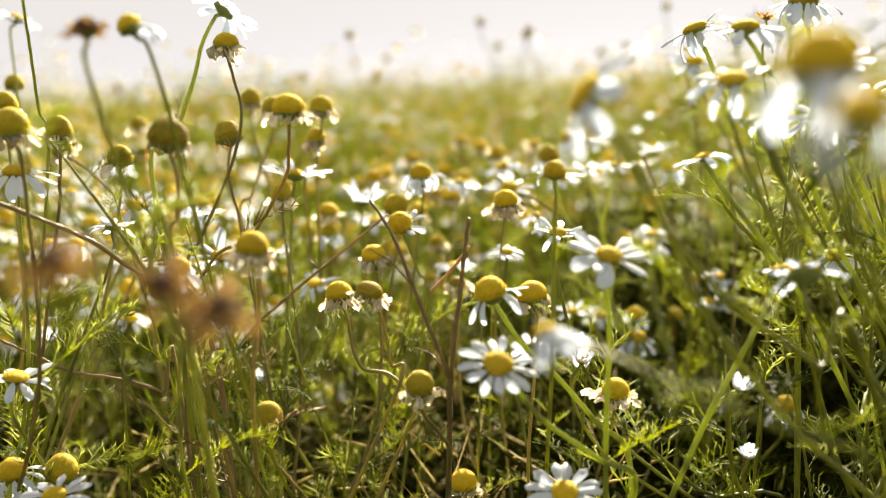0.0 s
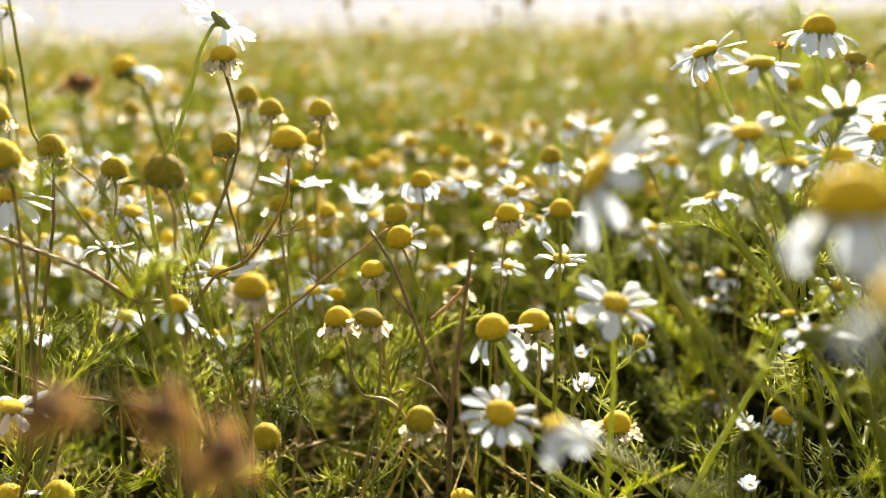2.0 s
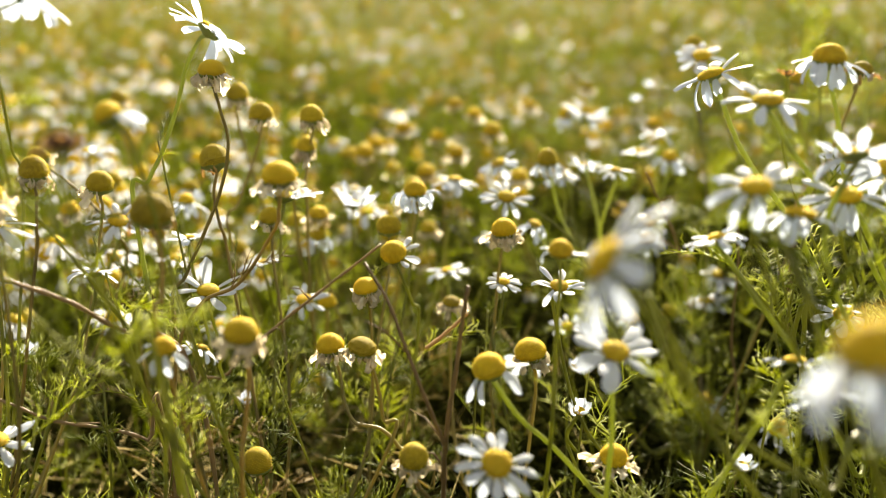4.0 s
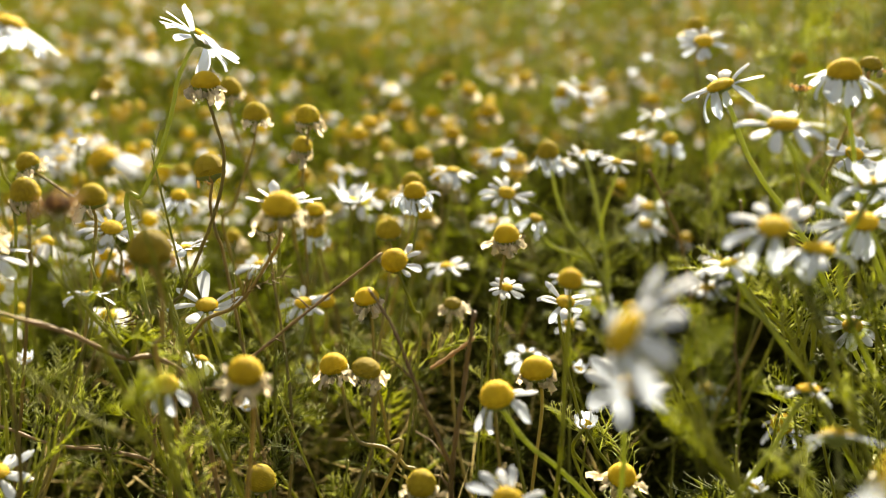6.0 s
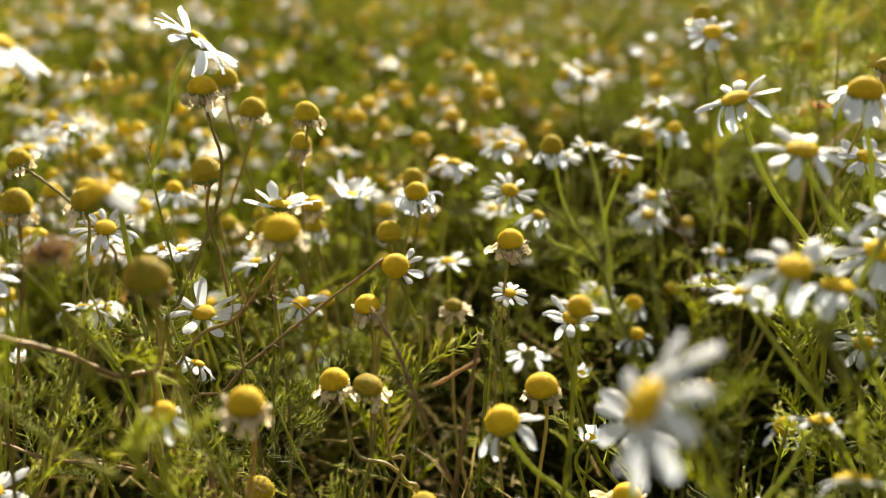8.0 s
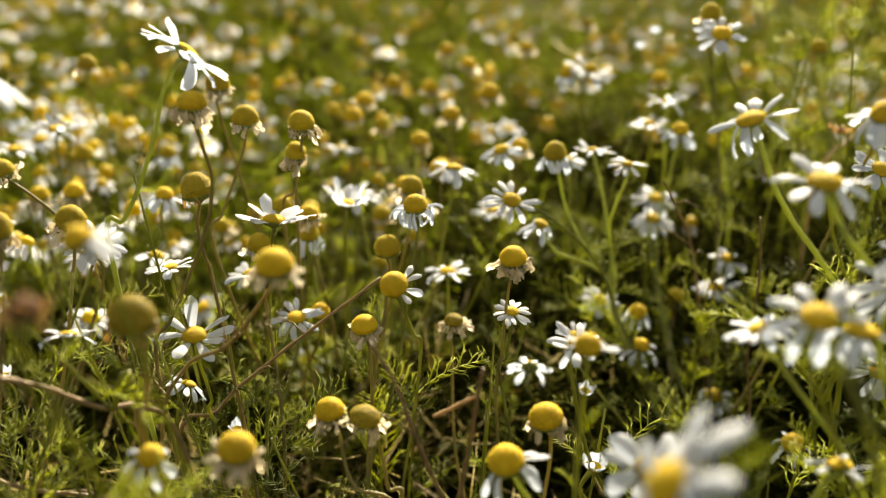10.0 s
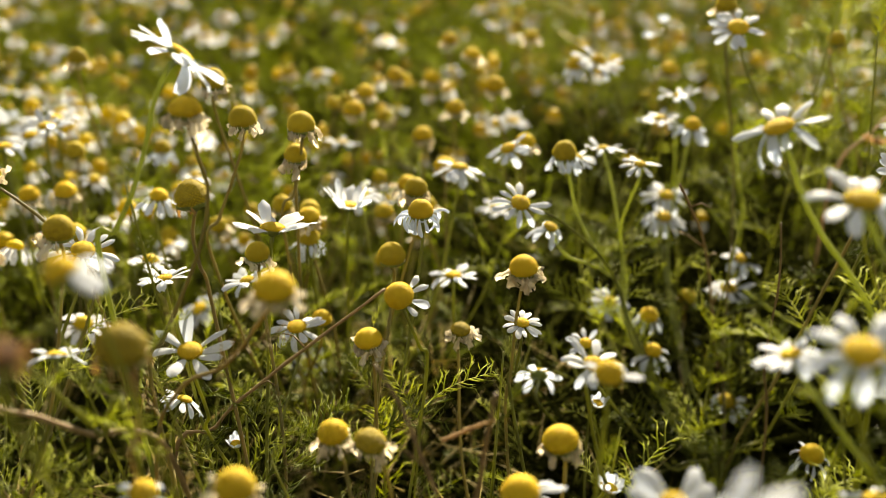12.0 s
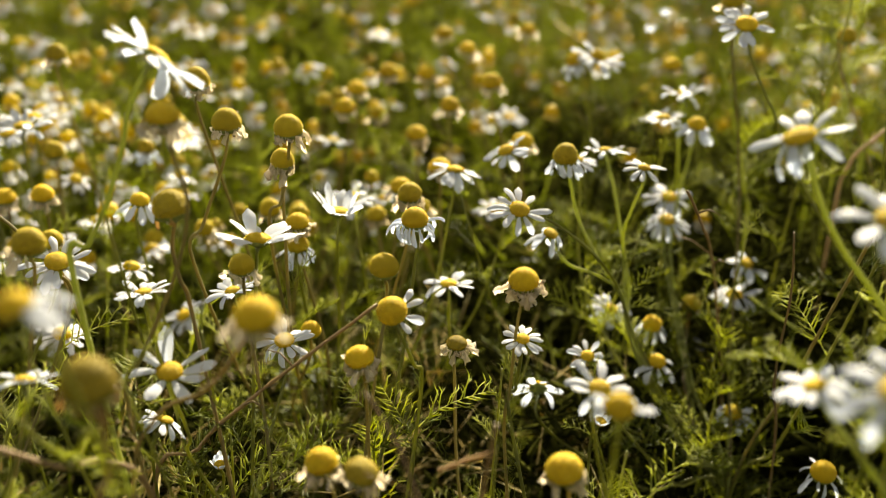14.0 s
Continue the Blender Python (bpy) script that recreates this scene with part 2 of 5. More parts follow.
# ---- discs: a dome set with florets in spirals ----
def disc_dome(height, florets, seed, ragged=0.0):
    """A dome of radius 1, its foot at z = 0, with small blunt florets in a sunflower spiral."""
    rng = random.Random(seed)
    verts, faces = [], []
    rings, seg = 9, 18

    def shape(p):
        # p: 0 at the foot, 1 at the top
        a = p * math.pi / 2
        return max(0.0, math.cos(a)) ** 0.92 * (0.86 + 0.14 * min(1.0, p / 0.18)), height * math.sin(a)
    for i in range(rings):
        r, z = shape(i / rings)
        for k in range(seg):
            a = 2 * math.pi * k / seg
            w = 1 + rng.uniform(-0.02, 0.02) + ragged * rng.uniform(-0.1, 0.1)
            verts.append((r * w * math.cos(a), r * w * math.sin(a), z))
    verts.append((0, 0, height * 0.985))
    for i in range(rings - 1):
        for k in range(seg):
            j = (k + 1) % seg
            faces.append((i * seg + k, i * seg + j, (i + 1) * seg + j, (i + 1) * seg + k))
    for k in range(seg):
        faces.append(((rings - 1) * seg + k, (rings - 1) * seg + (k + 1) % seg, rings * seg))
    faces.append(tuple(range(seg))[::-1])
    for f in range(florets):
        u = (f + 0.5) / florets
        p = 1 - u ** 0.60
        r, z = shape(max(0.02, p))
        a = f * 2.39996
        n = Vector((math.cos(a) * (1 - p * 0.9) * max(0.4, height), math.sin(a) * (1 - p * 0.9) * max(0.4, height), 0.25 + p)).normalized()
        c = Vector((r * math.cos(a), r * math.sin(a), z))
        t1 = n.orthogonal().normalized()
        t2 = n.cross(t1)
        size = 0.050 * math.sqrt(360 / florets) * (1.1 - 0.3 * p) * rng.uniform(0.8, 1.1)
        tall = size * (1.0 + rng.uniform(-0.4, 0.5))
        b = len(verts)
        spin = rng.uniform(0, 3)
        for k in range(4):
            q = spin + k * math.pi / 2
            verts.append(c + (t1 * math.cos(q) + t2 * math.sin(q)) * size - n * 0.02)
        verts.append(c + n * tall)
        faces += [(b + k, b + (k + 1) % 4, b + 4) for k in range(4)]
    return verts, faces

def floret_head(height, florets, seed, ragged, material):
    """The dome and its florets as one mesh, the bed toned darker so the gaps between florets show dark."""
    v, f = disc_dome(height, florets, seed, ragged)
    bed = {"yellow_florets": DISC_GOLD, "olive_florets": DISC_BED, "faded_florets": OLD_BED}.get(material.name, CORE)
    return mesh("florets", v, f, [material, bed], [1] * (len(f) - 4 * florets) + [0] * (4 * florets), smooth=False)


DISCS = {}
for kind, height, mat in (("high", 1.32, DISC_DULL), ("round", 1.12, DISC), ("low", 0.55, DISC), ("old", 1.25, DISC_OLD), ("oldlow", 0.85, DISC_OLD), ("dead", 1.1, CORE)):
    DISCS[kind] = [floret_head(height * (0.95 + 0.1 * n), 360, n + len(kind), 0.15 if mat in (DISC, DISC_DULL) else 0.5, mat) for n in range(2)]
PLAIN_DISCS = {}
for kind, height, mat in (("high", 1.32, DISC_DULL), ("low", 0.55, DISC)):
    PLAIN_DISCS[kind] = [floret_head(height, 150, len(kind), 0.1, mat)]
DISC_HEIGHT = {"high": 1.32, "round": 1.12, "low": 0.55, "old": 1.25, "oldlow": 0.85, "dead": 1.1}


def calyx_bowl(seed):
    """The green cup of narrow bracts under a head, radius 1, its rim at z = 0."""
    rng = random.Random(seed)
    verts, faces = [], []
    seg = 14
    for z, r in ((0.03, 0.98), (-0.12, 0.96), (-0.28, 0.72), (-0.40, 0.34), (-0.55, 0.17)):
        for k in range(seg):
            a = 2 * math.pi * k / seg
            w = r * (1 + (0.05 if k % 2 else -0.04) + rng.uniform(-0.02, 0.02))
            verts.append((w * math.cos(a), w * math.sin(a), z + (0.06 if k % 2 and z > 0 else 0)))
    for i in range(4):
        for k in range(seg):
            j = (k + 1) % seg
            faces.append((i * seg + j, i * seg + k, (i + 1) * seg + k, (i + 1) * seg + j))
    return verts, faces


CALYXES = [mesh("bracts", *calyx_bowl(n), CALYX) for n in range(3)]


# ---- feathery leaves: threads on threads ----
def spike(verts, faces, a, b, r, mid=None, r_mid=None):
    """A thin three-sided thread from a to b, through mid, that ends in a point."""
    pts = [a, b] if mid is None else [a, mid, b]
    d = (b - a).normalized()
    u = d.orthogonal().normalized()
    v = d.cross(u)
    base = len(verts)
    for i, p in enumerate(pts[:-1]):
        rr = r if i == 0 else (r_mid or r * 0.8)
        for k in range(3):
            q = 2.0944 * k
            verts.append(p + (u * math.cos(q) + v * math.sin(q)) * rr)
    verts.append(pts[-1])
    top = len(verts) - 1
    for i in range(len(pts) - 2):
        for k in range(3):
            j = (k + 1) % 3
            faces.append((base + i * 3 + k, base + i * 3 + j, base + i * 3 + 3 + j))
            faces.append((base + i * 3 + k, base + i * 3 + 3 + j, base + i * 3 + 3 + k))
    last = base + (len(pts) - 2) * 3
    for k in range(3):
        faces.append((last + k, last + (k + 1) % 3, top))


def feather_leaf(seed, length=0.034, pairs=8, lobes=3, thick=0.0003, droop=0.5):
    """A twice-cut leaf along +x: a bent midrib with opposite pairs of side threads that point forwards, each with short lobes."""
    rng = random.Random(seed)
    verts, faces = [], []
    rib = []
    for i in range(7):
        s = i / 6
        rib.append(Vector((length * s * (1 - 0.12 * droop * s), length * 0.10 * math.sin(s * 2.4 + seed) - length * 0.10 * math.sin(seed), length * (0.25 * s - droop * 0.55 * s * s))))
    for i in range(6):
        spike(verts, faces, rib[i], rib[i] + (rib[i + 1] - rib[i]) * 1.25, thick * (1.5 - 0.13 * i))
    for p in range(pairs):
        for side in (1, -1):
            s = min(0.97, 0.16 + 0.80 * p / (pairs - 1) + rng.uniform(-0.035, 0.035))
            k = min(5, int(s * 6))
            at = rib[k].lerp(rib[k + 1], s * 6 - k)
            ahead = (rib[k + 1] - rib[k]).normalized()
            across = ahead.cross(Vector((0, 0, 1))).normalized() * side
            reach = length * 0.27 * math.sin(math.pi * (0.16 + 0.72 * s)) ** 0.7 * rng.uniform(0.7, 1.2)
            out = (ahead * rng.uniform(0.5, 0.95) + across * rng.uniform(0.7, 0.95) + Vector((0, 0, rng.uniform(0.0, 0.5)))).normalized()
            tip = at + out * reach + (ahead * 0.22 + Vector((0, 0, rng.uniform(-0.05, 0.25)))) * reach
            mid = at.lerp(tip, 0.5) + across * reach * 0.06
            spike(verts, faces, at, tip, thick, mid, thick * 0.9)
            for q in range(lobes):
                f = 0.30 + 0.55 * q / max(1, lobes - 1) + rng.uniform(-0.08, 0.08)
                foot = at.lerp(mid, f / 0.5) if f < 0.5 else mid.lerp(tip, (f - 0.5) / 0.5)
                way = (out * 0.75 + ahead * (0.7 if q % 2 else -0.35) + Vector((0, 0, rng.uniform(-0.2, 0.7)))).normalized()
                spike(verts, faces, foot, foot + way * reach * rng.uniform(0.3, 0.5), thick * 0.85)
    return [tuple(v) for v in verts], np.array(faces)


LEAVES = [mesh("leaf", *feather_leaf(n, 0.036, 8 + n % 3, 3, 0.00033, 0.2 + 0.3 * (n % 4)), LEAF) for n in range(8)]
LEAVES_DRY = [mesh("leaf", *feather_leaf(n + 40, 0.032, 7, 2, 0.00034, 0.9), LEAF_DRY) for n in range(3)]


def put_leaf(parent, parent_world, at, heading, rng, size=1.0, dry=False, lift=0.5):
    m = (Matrix.Translation(at) @ Matrix.Rotation(heading, 4, "Z") @ Matrix.Rotation(-lift, 4, "Y") @ Matrix.Rotation(rng.uniform(-0.6, 0.6), 4, "X")
         @ Matrix.Scale(size, 4))
    return hang("leaf", rng.choice(LEAVES_DRY if dry else LEAVES), parent, m, parent_world)


# ---- the ground ----
def rise(x, y):
    """The field climbs gently to one side further off."""
    return 0.014 * x * min(1.0, max(0.0, (y - 1.5) / 2)) - 0.001 * max(0.0, y - 1.5)


def ground():
    side, far = [], 300.0
    ticks = [-far, -60, -12, -4, -1.5, -0.6, -0.3, 0, 0.3, 0.6, 1.0, 1.5, 2.2, 4, 8, 15, 30, 60, 140, far]
    verts, faces = [], []
    for y in ticks:
        for x in ticks:
            verts.append((x, y, 0.008 * noise.noise(Vector((x * 3, y * 3, 0))) + rise(x, y)))
    n = len(ticks)
    for i in range(n - 1):
        for j in range(n - 1):
            faces.append((i * n + j, i * n + j + 1, (i + 1) * n + j + 1, (i + 1) * n + j))
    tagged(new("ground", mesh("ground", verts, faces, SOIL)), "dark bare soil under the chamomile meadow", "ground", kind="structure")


ground()

# ---- flowers ----
WORDS = {
    "fresh": "white chamomile flower with spread petals",
    "droop": "chamomile flower, high yellow dome, drooping petals",
    "wilt": "fading chamomile head, shrivelled cream petals",
    "bare": "bare yellow chamomile dome without petals",
    "dead": "dry brown chamomile seed head",
    "bud": "half-open chamomile bud, white petal tips",
}
SERIAL = [0]


def plant_of(x, y):
    """The foot and the fork of the plant that a stalk at x, y springs from: its stalks fan out from the fork to all sides."""
    best = None
    for i in range(math.floor(x / 0.15) - 1, math.floor(x / 0.15) + 2):
        for j in range(math.floor(y / 0.15) - 1, math.floor(y / 0.15) + 2):
            r = random.Random(i * 7919 + j * 104729)
            foot = Vector(((i + r.uniform(0.2, 0.8)) * 0.15, max(0.37, (j + r.uniform(0.2, 0.8)) * 0.15), 0.0))
            fork = foot + Vector((r.uniform(-0.02, 0.02), r.uniform(-0.02, 0.02), r.uniform(0.20, 0.27) + (0.05 if foot.x > 0.04 and foot.y > 0.42 else 0.0)))
            gap = abs(math.hypot(foot.x - x, foot.y - y) - 0.05)
            if best is None or gap < best[0]:
                best = (gap, foot, fork)
    return best[1], best[2]


def flower(at, normal, r, state, disc=None, petals=13, length=9.0, lift=0.0, spread=12.0, gaps=(), stem_by=(), root=None, leaves=3, stem=0.0006, shape=None,
           brown_stem=False, width=1.05, discs=None, tip=(0, 0), leaf=1.0, fringe=False, leaf_from=0.0, leaf_step=0.032):
    """One chamomile stalk. at: the middle of its disc; normal: the way its head faces; r, length: millimetres; lift: degrees by which the petals rise from the
    head's plane; tip: degrees by which petals towards +x, +y rise further; gaps: sectors without petals; stem_by: places that the stem passes on its way to the ground."""
    SERIAL[0] += 1
    rng = random.Random(SERIAL[0] * 31)
    at, n = Vector(at), Vector(normal).normalized()
    r *= 0.001
    disc = disc or {"fresh": "low", "droop": "high", "wilt": "high", "bare": "high", "dead": "dead", "bud": "low"}[state]
    foot = at - n * r * DISC_HEIGHT[disc] * 0.48
    below = foot - n * r * 0.5
    if root is None:
        last = Vector(stem_by[-1]) if stem_by else below
        root, fork = plant_of(last.x, last.y)
        fork.z = min(fork.z, last.z - 0.05)
        if last.x > 0.06 and last.y < 0.36 and (not stem_by or last.x > at.x):
            root = (last.x + 0.12, 0.42, 0.0)
    if isinstance(root, tuple):
        root = Vector(root)
        fork = below.lerp(root, 0.55)
        fork.z = below.z * 0.72
    base_world = Matrix.Translation(root)
    thing = new("chamomile", None)
    thing.empty_display_size = 0.01
    thing.matrix_world = base_world
    thing.matrix_basis = base_world
    tagged(thing, WORDS[state] + (" on a browned stem" if brown_stem else " on a thin green stem"), "flower", "chamomile flowers in the meadow")
    # stem
    if stem_by:
        line = [below] + [Vector(p) for p in stem_by]
        if line[-1].z > 0.02:
            if line[-1].z > fork.z + 0.04:
                line += [line[-1].lerp(fork, 0.55) + Vector((rng.uniform(-0.008, 0.008), rng.uniform(-0.008, 0.008), -0.008)), fork]
            line += [root]
    else:
        way = fork - below
        bow = Vector((rng.uniform(-0.012, 0.012), rng.uniform(-0.012, 0.012), 0))
        line = [below, below - n * 0.012, below + Vector((way.x * 0.22, way.y * 0.22, way.z * 0.42)) + bow, below + Vector((way.x * 0.6, way.y * 0.6, way.z * 0.75)) + bow * 0.5, fork, root]
    line = smooth_line(line, 6)
    line = [p + Vector((rng.uniform(-1, 1), rng.uniform(-1, 1), 0)) * 0.00008 for p in line]
    k = len(line) - 1
    radii = [stem * (0.95 + 0.3 * (i / k)) * (1.25 if i == 0 else 1.0) for i in range(k + 1)]
    v, f = tube([p - root for p in line], radii, 6)
    stalk = hang("stem", mesh("stem", v, f, STEM_TAN if brown_stem or (state in ("wilt", "bare", "dead") and SERIAL[0] % 9 < 1) else STEM_OLD if state in ("wilt", "bare") else STEM_YOUNG if stem > 0.0007 else STEM), thing, base_world, base_world)
    # leaves along the stem
    for i in range(leaves):
        p = along(line, (leaf_from or (0.055 if state == "fresh" else 0.075)) + leaf_step * i + rng.uniform(-0.008, 0.012))
        put_leaf(stalk, base_world, p, i * 2.4 + rng.uniform(-0.5, 0.5), rng, leaf * rng.uniform(0.5, 1.0), brown_stem and rng.random() < 0.6, rng.uniform(0.3, 1.0))
    # head
    head_world = axes_of(n, foot)
    disc_world = head_world @ Matrix.Rotation(rng.uniform(0, 6), 4, "Z") @ Matrix.Scale(r, 4)
    head = hang("flower_head", rng.choice((discs or DISCS)[disc]), thing, disc_world, base_world)
    hang("calyx", rng.choice(CALYXES), head, head_world @ Matrix.Rotation(rng.uniform(0, 6), 4, "Z") @ Matrix.Scale(r * 0.94, 4), disc_world)
    # petals
    kinds = {"fresh": ("flat", "flat", "arched"), "droop": ("arched", "flat", "arched", "rolled"), "wilt": ("withered", "withered", "curled"),
             "bare": ("curled", "dead"), "dead": ("dead",), "bud": ("flat",)}[state]
    if shape:
        kinds = (shape,)
    if state == "wilt":
        petals, spread, width, length, lift = int(petals * 2.3), spread + 16, width * 0.78, length * 0.98, lift - 10
    whole = []
    if state in ("fresh", "droop"):
        width *= rng.uniform(1.0, 1.3)
    for i in range(petals):
        if state in ("fresh", "droop") and rng.random() < 0.05:
            continue
        a = 360 * (i + rng.uniform(-0.28, 0.28)) / petals + SERIAL[0] * 17
        a %= 360
        if any(g0 <= a <= g1 for g0, g1 in gaps):
            continue
        out = (head_world.to_3x3() @ Vector((math.cos(radians(a)), math.sin(radians(a)), 0))).normalized()
        el = lift + rng.gauss(0, spread) + tip[0] * out.x + tip[1] * out.y
        long = length * 0.001 * (rng.uniform(0.82, 1.08) if state in ("fresh", "droop") else rng.uniform(0.6, 1.25))
        m = (head_world @ Matrix.Rotation(radians(a), 4, "Z") @ Matrix.Translation((r * 0.90, 0, r * 0.04 + 0.0002 * (i % 2)))
             @ Matrix.Rotation(radians(-el), 4, "Y") @ Matrix.Rotation(rng.uniform(-0.25, 0.25), 4, "X") @ Matrix.Diagonal((long, long * width * rng.uniform(0.9, 1.15), long, 1)))
        sheet = rng.choice(PETALS[rng.choice(kinds)])
        if fringe:
            whole.append((sheet, disc_world.inverted() @ m))
        else:
            hang("petal", sheet, head, m, disc_world)
    if whole:
        vs, fs = [], []
        for sheet, m in whole:
            fs += [tuple(k + len(vs) for k in p.vertices) for p in sheet.polygons]
            vs += [m @ v.co for v in sheet.vertices]
        hang("petal_fringe", mesh("petal_fringe", vs, fs, whole[0][0].materials[0]), head, disc_world, disc_world)
    return thing


def bud(at, normal, r=3.0, **more):
    """A closing or opening bud: a small green cup with short upright white petals."""
    return flower(at, normal, r * 0.8, "bud", "low", petals=17, length=3.4, lift=76, spread=6, width=1.3, **more)


def branch(name, points, r0, r1, material, label, twigs=0, seed=1, leaves=0, category="stem"):
    """A bare stalk through the points, from its tip to its foot."""
    rng = random.Random(seed)
    line = smooth_line(points, 6)
    line = [p + Vector((rng.uniform(-1, 1), rng.uniform(-1, 1), rng.uniform(-1, 1))) * r1 * 0.12 for p in line]
    root = Vector(line[-1])
    k = len(line) - 1
    v, f = tube([p - root for p in line], [(r0 + (r1 - r0) * i / k) * (1 + 0.18 * math.sin(i * 2.1)) for i in range(k + 1)], 6)
    thing = new(name, mesh(name, v, f, material))
    thing.matrix_basis = Matrix.Translation(root)
    w = Matrix.Translation(root)
    for i in range(twigs):
        p = line[rng.randrange(1, k)]
        out = Vector((rng.uniform(-1, 1), rng.uniform(-1, 1), rng.uniform(0.2, 1))) * rng.uniform(0.006, 0.016)
        v, f = tube([Vector((0, 0, 0)), out * 0.5 + Vector((0, 0, 0.002)), out], [r0 * 0.8, r0 * 0.6, r0 * 0.3], 5)
        hang("twig", mesh("twig", v, f, material), thing, Matrix.Translation(p), w)
    for i in range(leaves):
        p = line[int(k * (0.1 + 0.8 * i / leaves))]
        put_leaf(thing, w, p, rng.uniform(0, 6.28), rng, rng.uniform(0.5, 1.0), False, rng.uniform(0.3, 1.0))
    return tagged(thing, label, category)


def leafy_shoot(at, height, seed, count=8, size=1.0, lean=(0, 0), dry=False):
    """A flowerless shoot with feathery leaves all the way up. at: its foot; height: to its tip."""
    rng = random.Random(seed)
    root = Vector(at)
    w = Matrix.Translation(root)
    thing = new("leafy_shoot", None)
    thing.empty_display_size = 0.01
    thing.matrix_basis = w
    tagged(thing, "green chamomile shoot with fine feathery leaves" if not dry else "yellowing chamomile shoot with dry feathery leaves", "plant", "leafy shoots between the flowers")
    tip = Vector((lean[0], lean[1], height))
    line = smooth_line([tip, tip * 0.66 + Vector((rng.uniform(-0.01, 0.01), rng.uniform(-0.01, 0.01), 0.01)), tip * 0.33, Vector((0, 0, 0))], 5)
    k = len(line) - 1
    v, f = tube(line, [0.0004 + 0.0006 * i / k for i in range(k + 1)], 5)
    stalk = hang("stem", mesh("stem", v, f, STEM), thing, w, w)
    for i in range(count):
        s = 0.01 + 0.62 * (i / count)
        q = s * k
        p = line[int(q)].lerp(line[int(q) + 1], q - int(q)) + root
        put_leaf(stalk, w, p, i * 2.4 + rng.uniform(-0.4, 0.4), rng, size * rng.uniform(0.6, 1.1) * (0.55 + 0.6 * min(1, i / 3)), dry, rng.uniform(0.35, 1.15) if i else 1.3)
    return thing


# ---- the stalks in and round the plane of focus ----
flower((0.0128, 0.2782, 0.3734), (0.1, -0.62, 0.78), 4.4, "fresh", petals=13, length=7.8, lift=3, spread=7, shape="flat", stem=0.00078, stem_by=[(0.0188, 0.2850, 0.3623), (0.0255, 0.2880, 0.3532), (0.0333, 0.2920, 0.3458), (0.0445, 0.3000, 0.3352), (0.0568, 0.3100, 0.3209)])
flower((0.0122, 0.3139, 0.3877), (-0.25, -0.12, 0.95), 5.3, "droop", "round", petals=14, length=8.5, lift=-26, gaps=((60, 190), (255, 300)), stem=0.00078, stem_by=[(0.0153, 0.3140, 0.3802), (0.0191, 0.3150, 0.3734), (0.0241, 0.3170, 0.3665), (0.0332, 0.3200, 0.3568), (0.0466, 0.3250, 0.3391), (0.0587, 0.3300, 0.3217)])
flower((0.0456, 0.2874, 0.4017), (0.1, -0.48, 0.87), 3.9, "fresh", petals=12, length=9.6, lift=14, spread=10, tip=(0, 12), shape="flat", stem=0.00078, stem_by=[(0.0453, 0.2900, 0.3893), (0.0461, 0.2920, 0.3752), (0.0459, 0.2950, 0.3604), (0.0459, 0.3000, 0.3442)])
flower((-0.0107, 0.3161, 0.3575), (0.0, -0.15, 0.98), 4.8, "wilt", petals=14, length=5.5, lift=-30, spread=18, stem_by=[(-0.0094, 0.3180, 0.3456), (-0.0046, 0.3200, 0.3379), (-0.0022, 0.3250, 0.3260)], brown_stem=True)
flower((-0.0393, 0.3543, 0.3806), (-0.15, 0.0, 1.0), 4.9, "wilt", "round", petals=12, length=5.5, lift=-22, spread=18, stem_by=[(-0.0367, 0.3540, 0.3716), (-0.0356, 0.3530, 0.3646), (-0.0346, 0.3520, 0.3587), (-0.0312, 0.3500, 0.3528), (-0.0228, 0.3480, 0.3515), (-0.0167, 0.3470, 0.3453), (-0.0145, 0.3470, 0.3359)])
flower((-0.0276, 0.3467, 0.3823), (0.22, -0.1, 0.95), 5.0, "wilt", "oldlow", petals=11, length=5.2, lift=-10, spread=22, stem_by=[(-0.0247, 0.3470, 0.3740), (-0.0226, 0.3470, 0.3645), (-0.0214, 0.3470, 0.3547), (-0.0185, 0.3460, 0.3488)])
flower((-0.0476, 0.3176, 0.4467), (0.0, -0.1, 1.0), 5.3, "wilt", "round", petals=14, length=5.0, lift=-25, spread=18, stem_by=[(-0.051, 0.335, 0.431), (-0.056, 0.355, 0.420), (-0.070, 0.361, 0.400), (-0.085, 0.362, 0.391), (-0.096, 0.365, 0.36), (-0.10, 0.37, 0.25)], brown_stem=True, leaves=2)
flower((-0.0301, 0.4016, 0.3865), (-0.1, -0.1, 1.0), 4.9, "wilt", "round", petals=14, length=6.0, lift=-37, spread=15, leaves=3)
flower((-0.0565, 0.2926, 0.4076), (0.1, -0.12, 0.98), 5.0, "wilt", "round", petals=12, length=6.5, lift=-10, stem_by=[(-0.0556, 0.2940, 0.4009), (-0.0561, 0.2960, 0.3912), (-0.0586, 0.3000, 0.3763), (-0.0616, 0.3040, 0.3572)], leaves=3, brown_stem=True)
flower((-0.0807, 0.3924, 0.4702), (0.05, 0.0, 1.0), 5.0, "wilt", "round", petals=13, length=7.0, lift=-30, spread=22, stem_by=[(-0.0784, 0.3920, 0.4542), (-0.0766, 0.3920, 0.4426), (-0.0799, 0.3900, 0.4270), (-0.0871, 0.3880, 0.4103), (-0.0941, 0.3860, 0.3958), (-0.0997, 0.3850, 0.3787)], leaves=2)
flower((-0.0111, 0.4497, 0.4140), (0.0, -0.1, 1.0), 4.9, "droop", "round", petals=19, length=9.5, lift=-30, spread=30, width=0.62, shape="rolled", leaves=3)
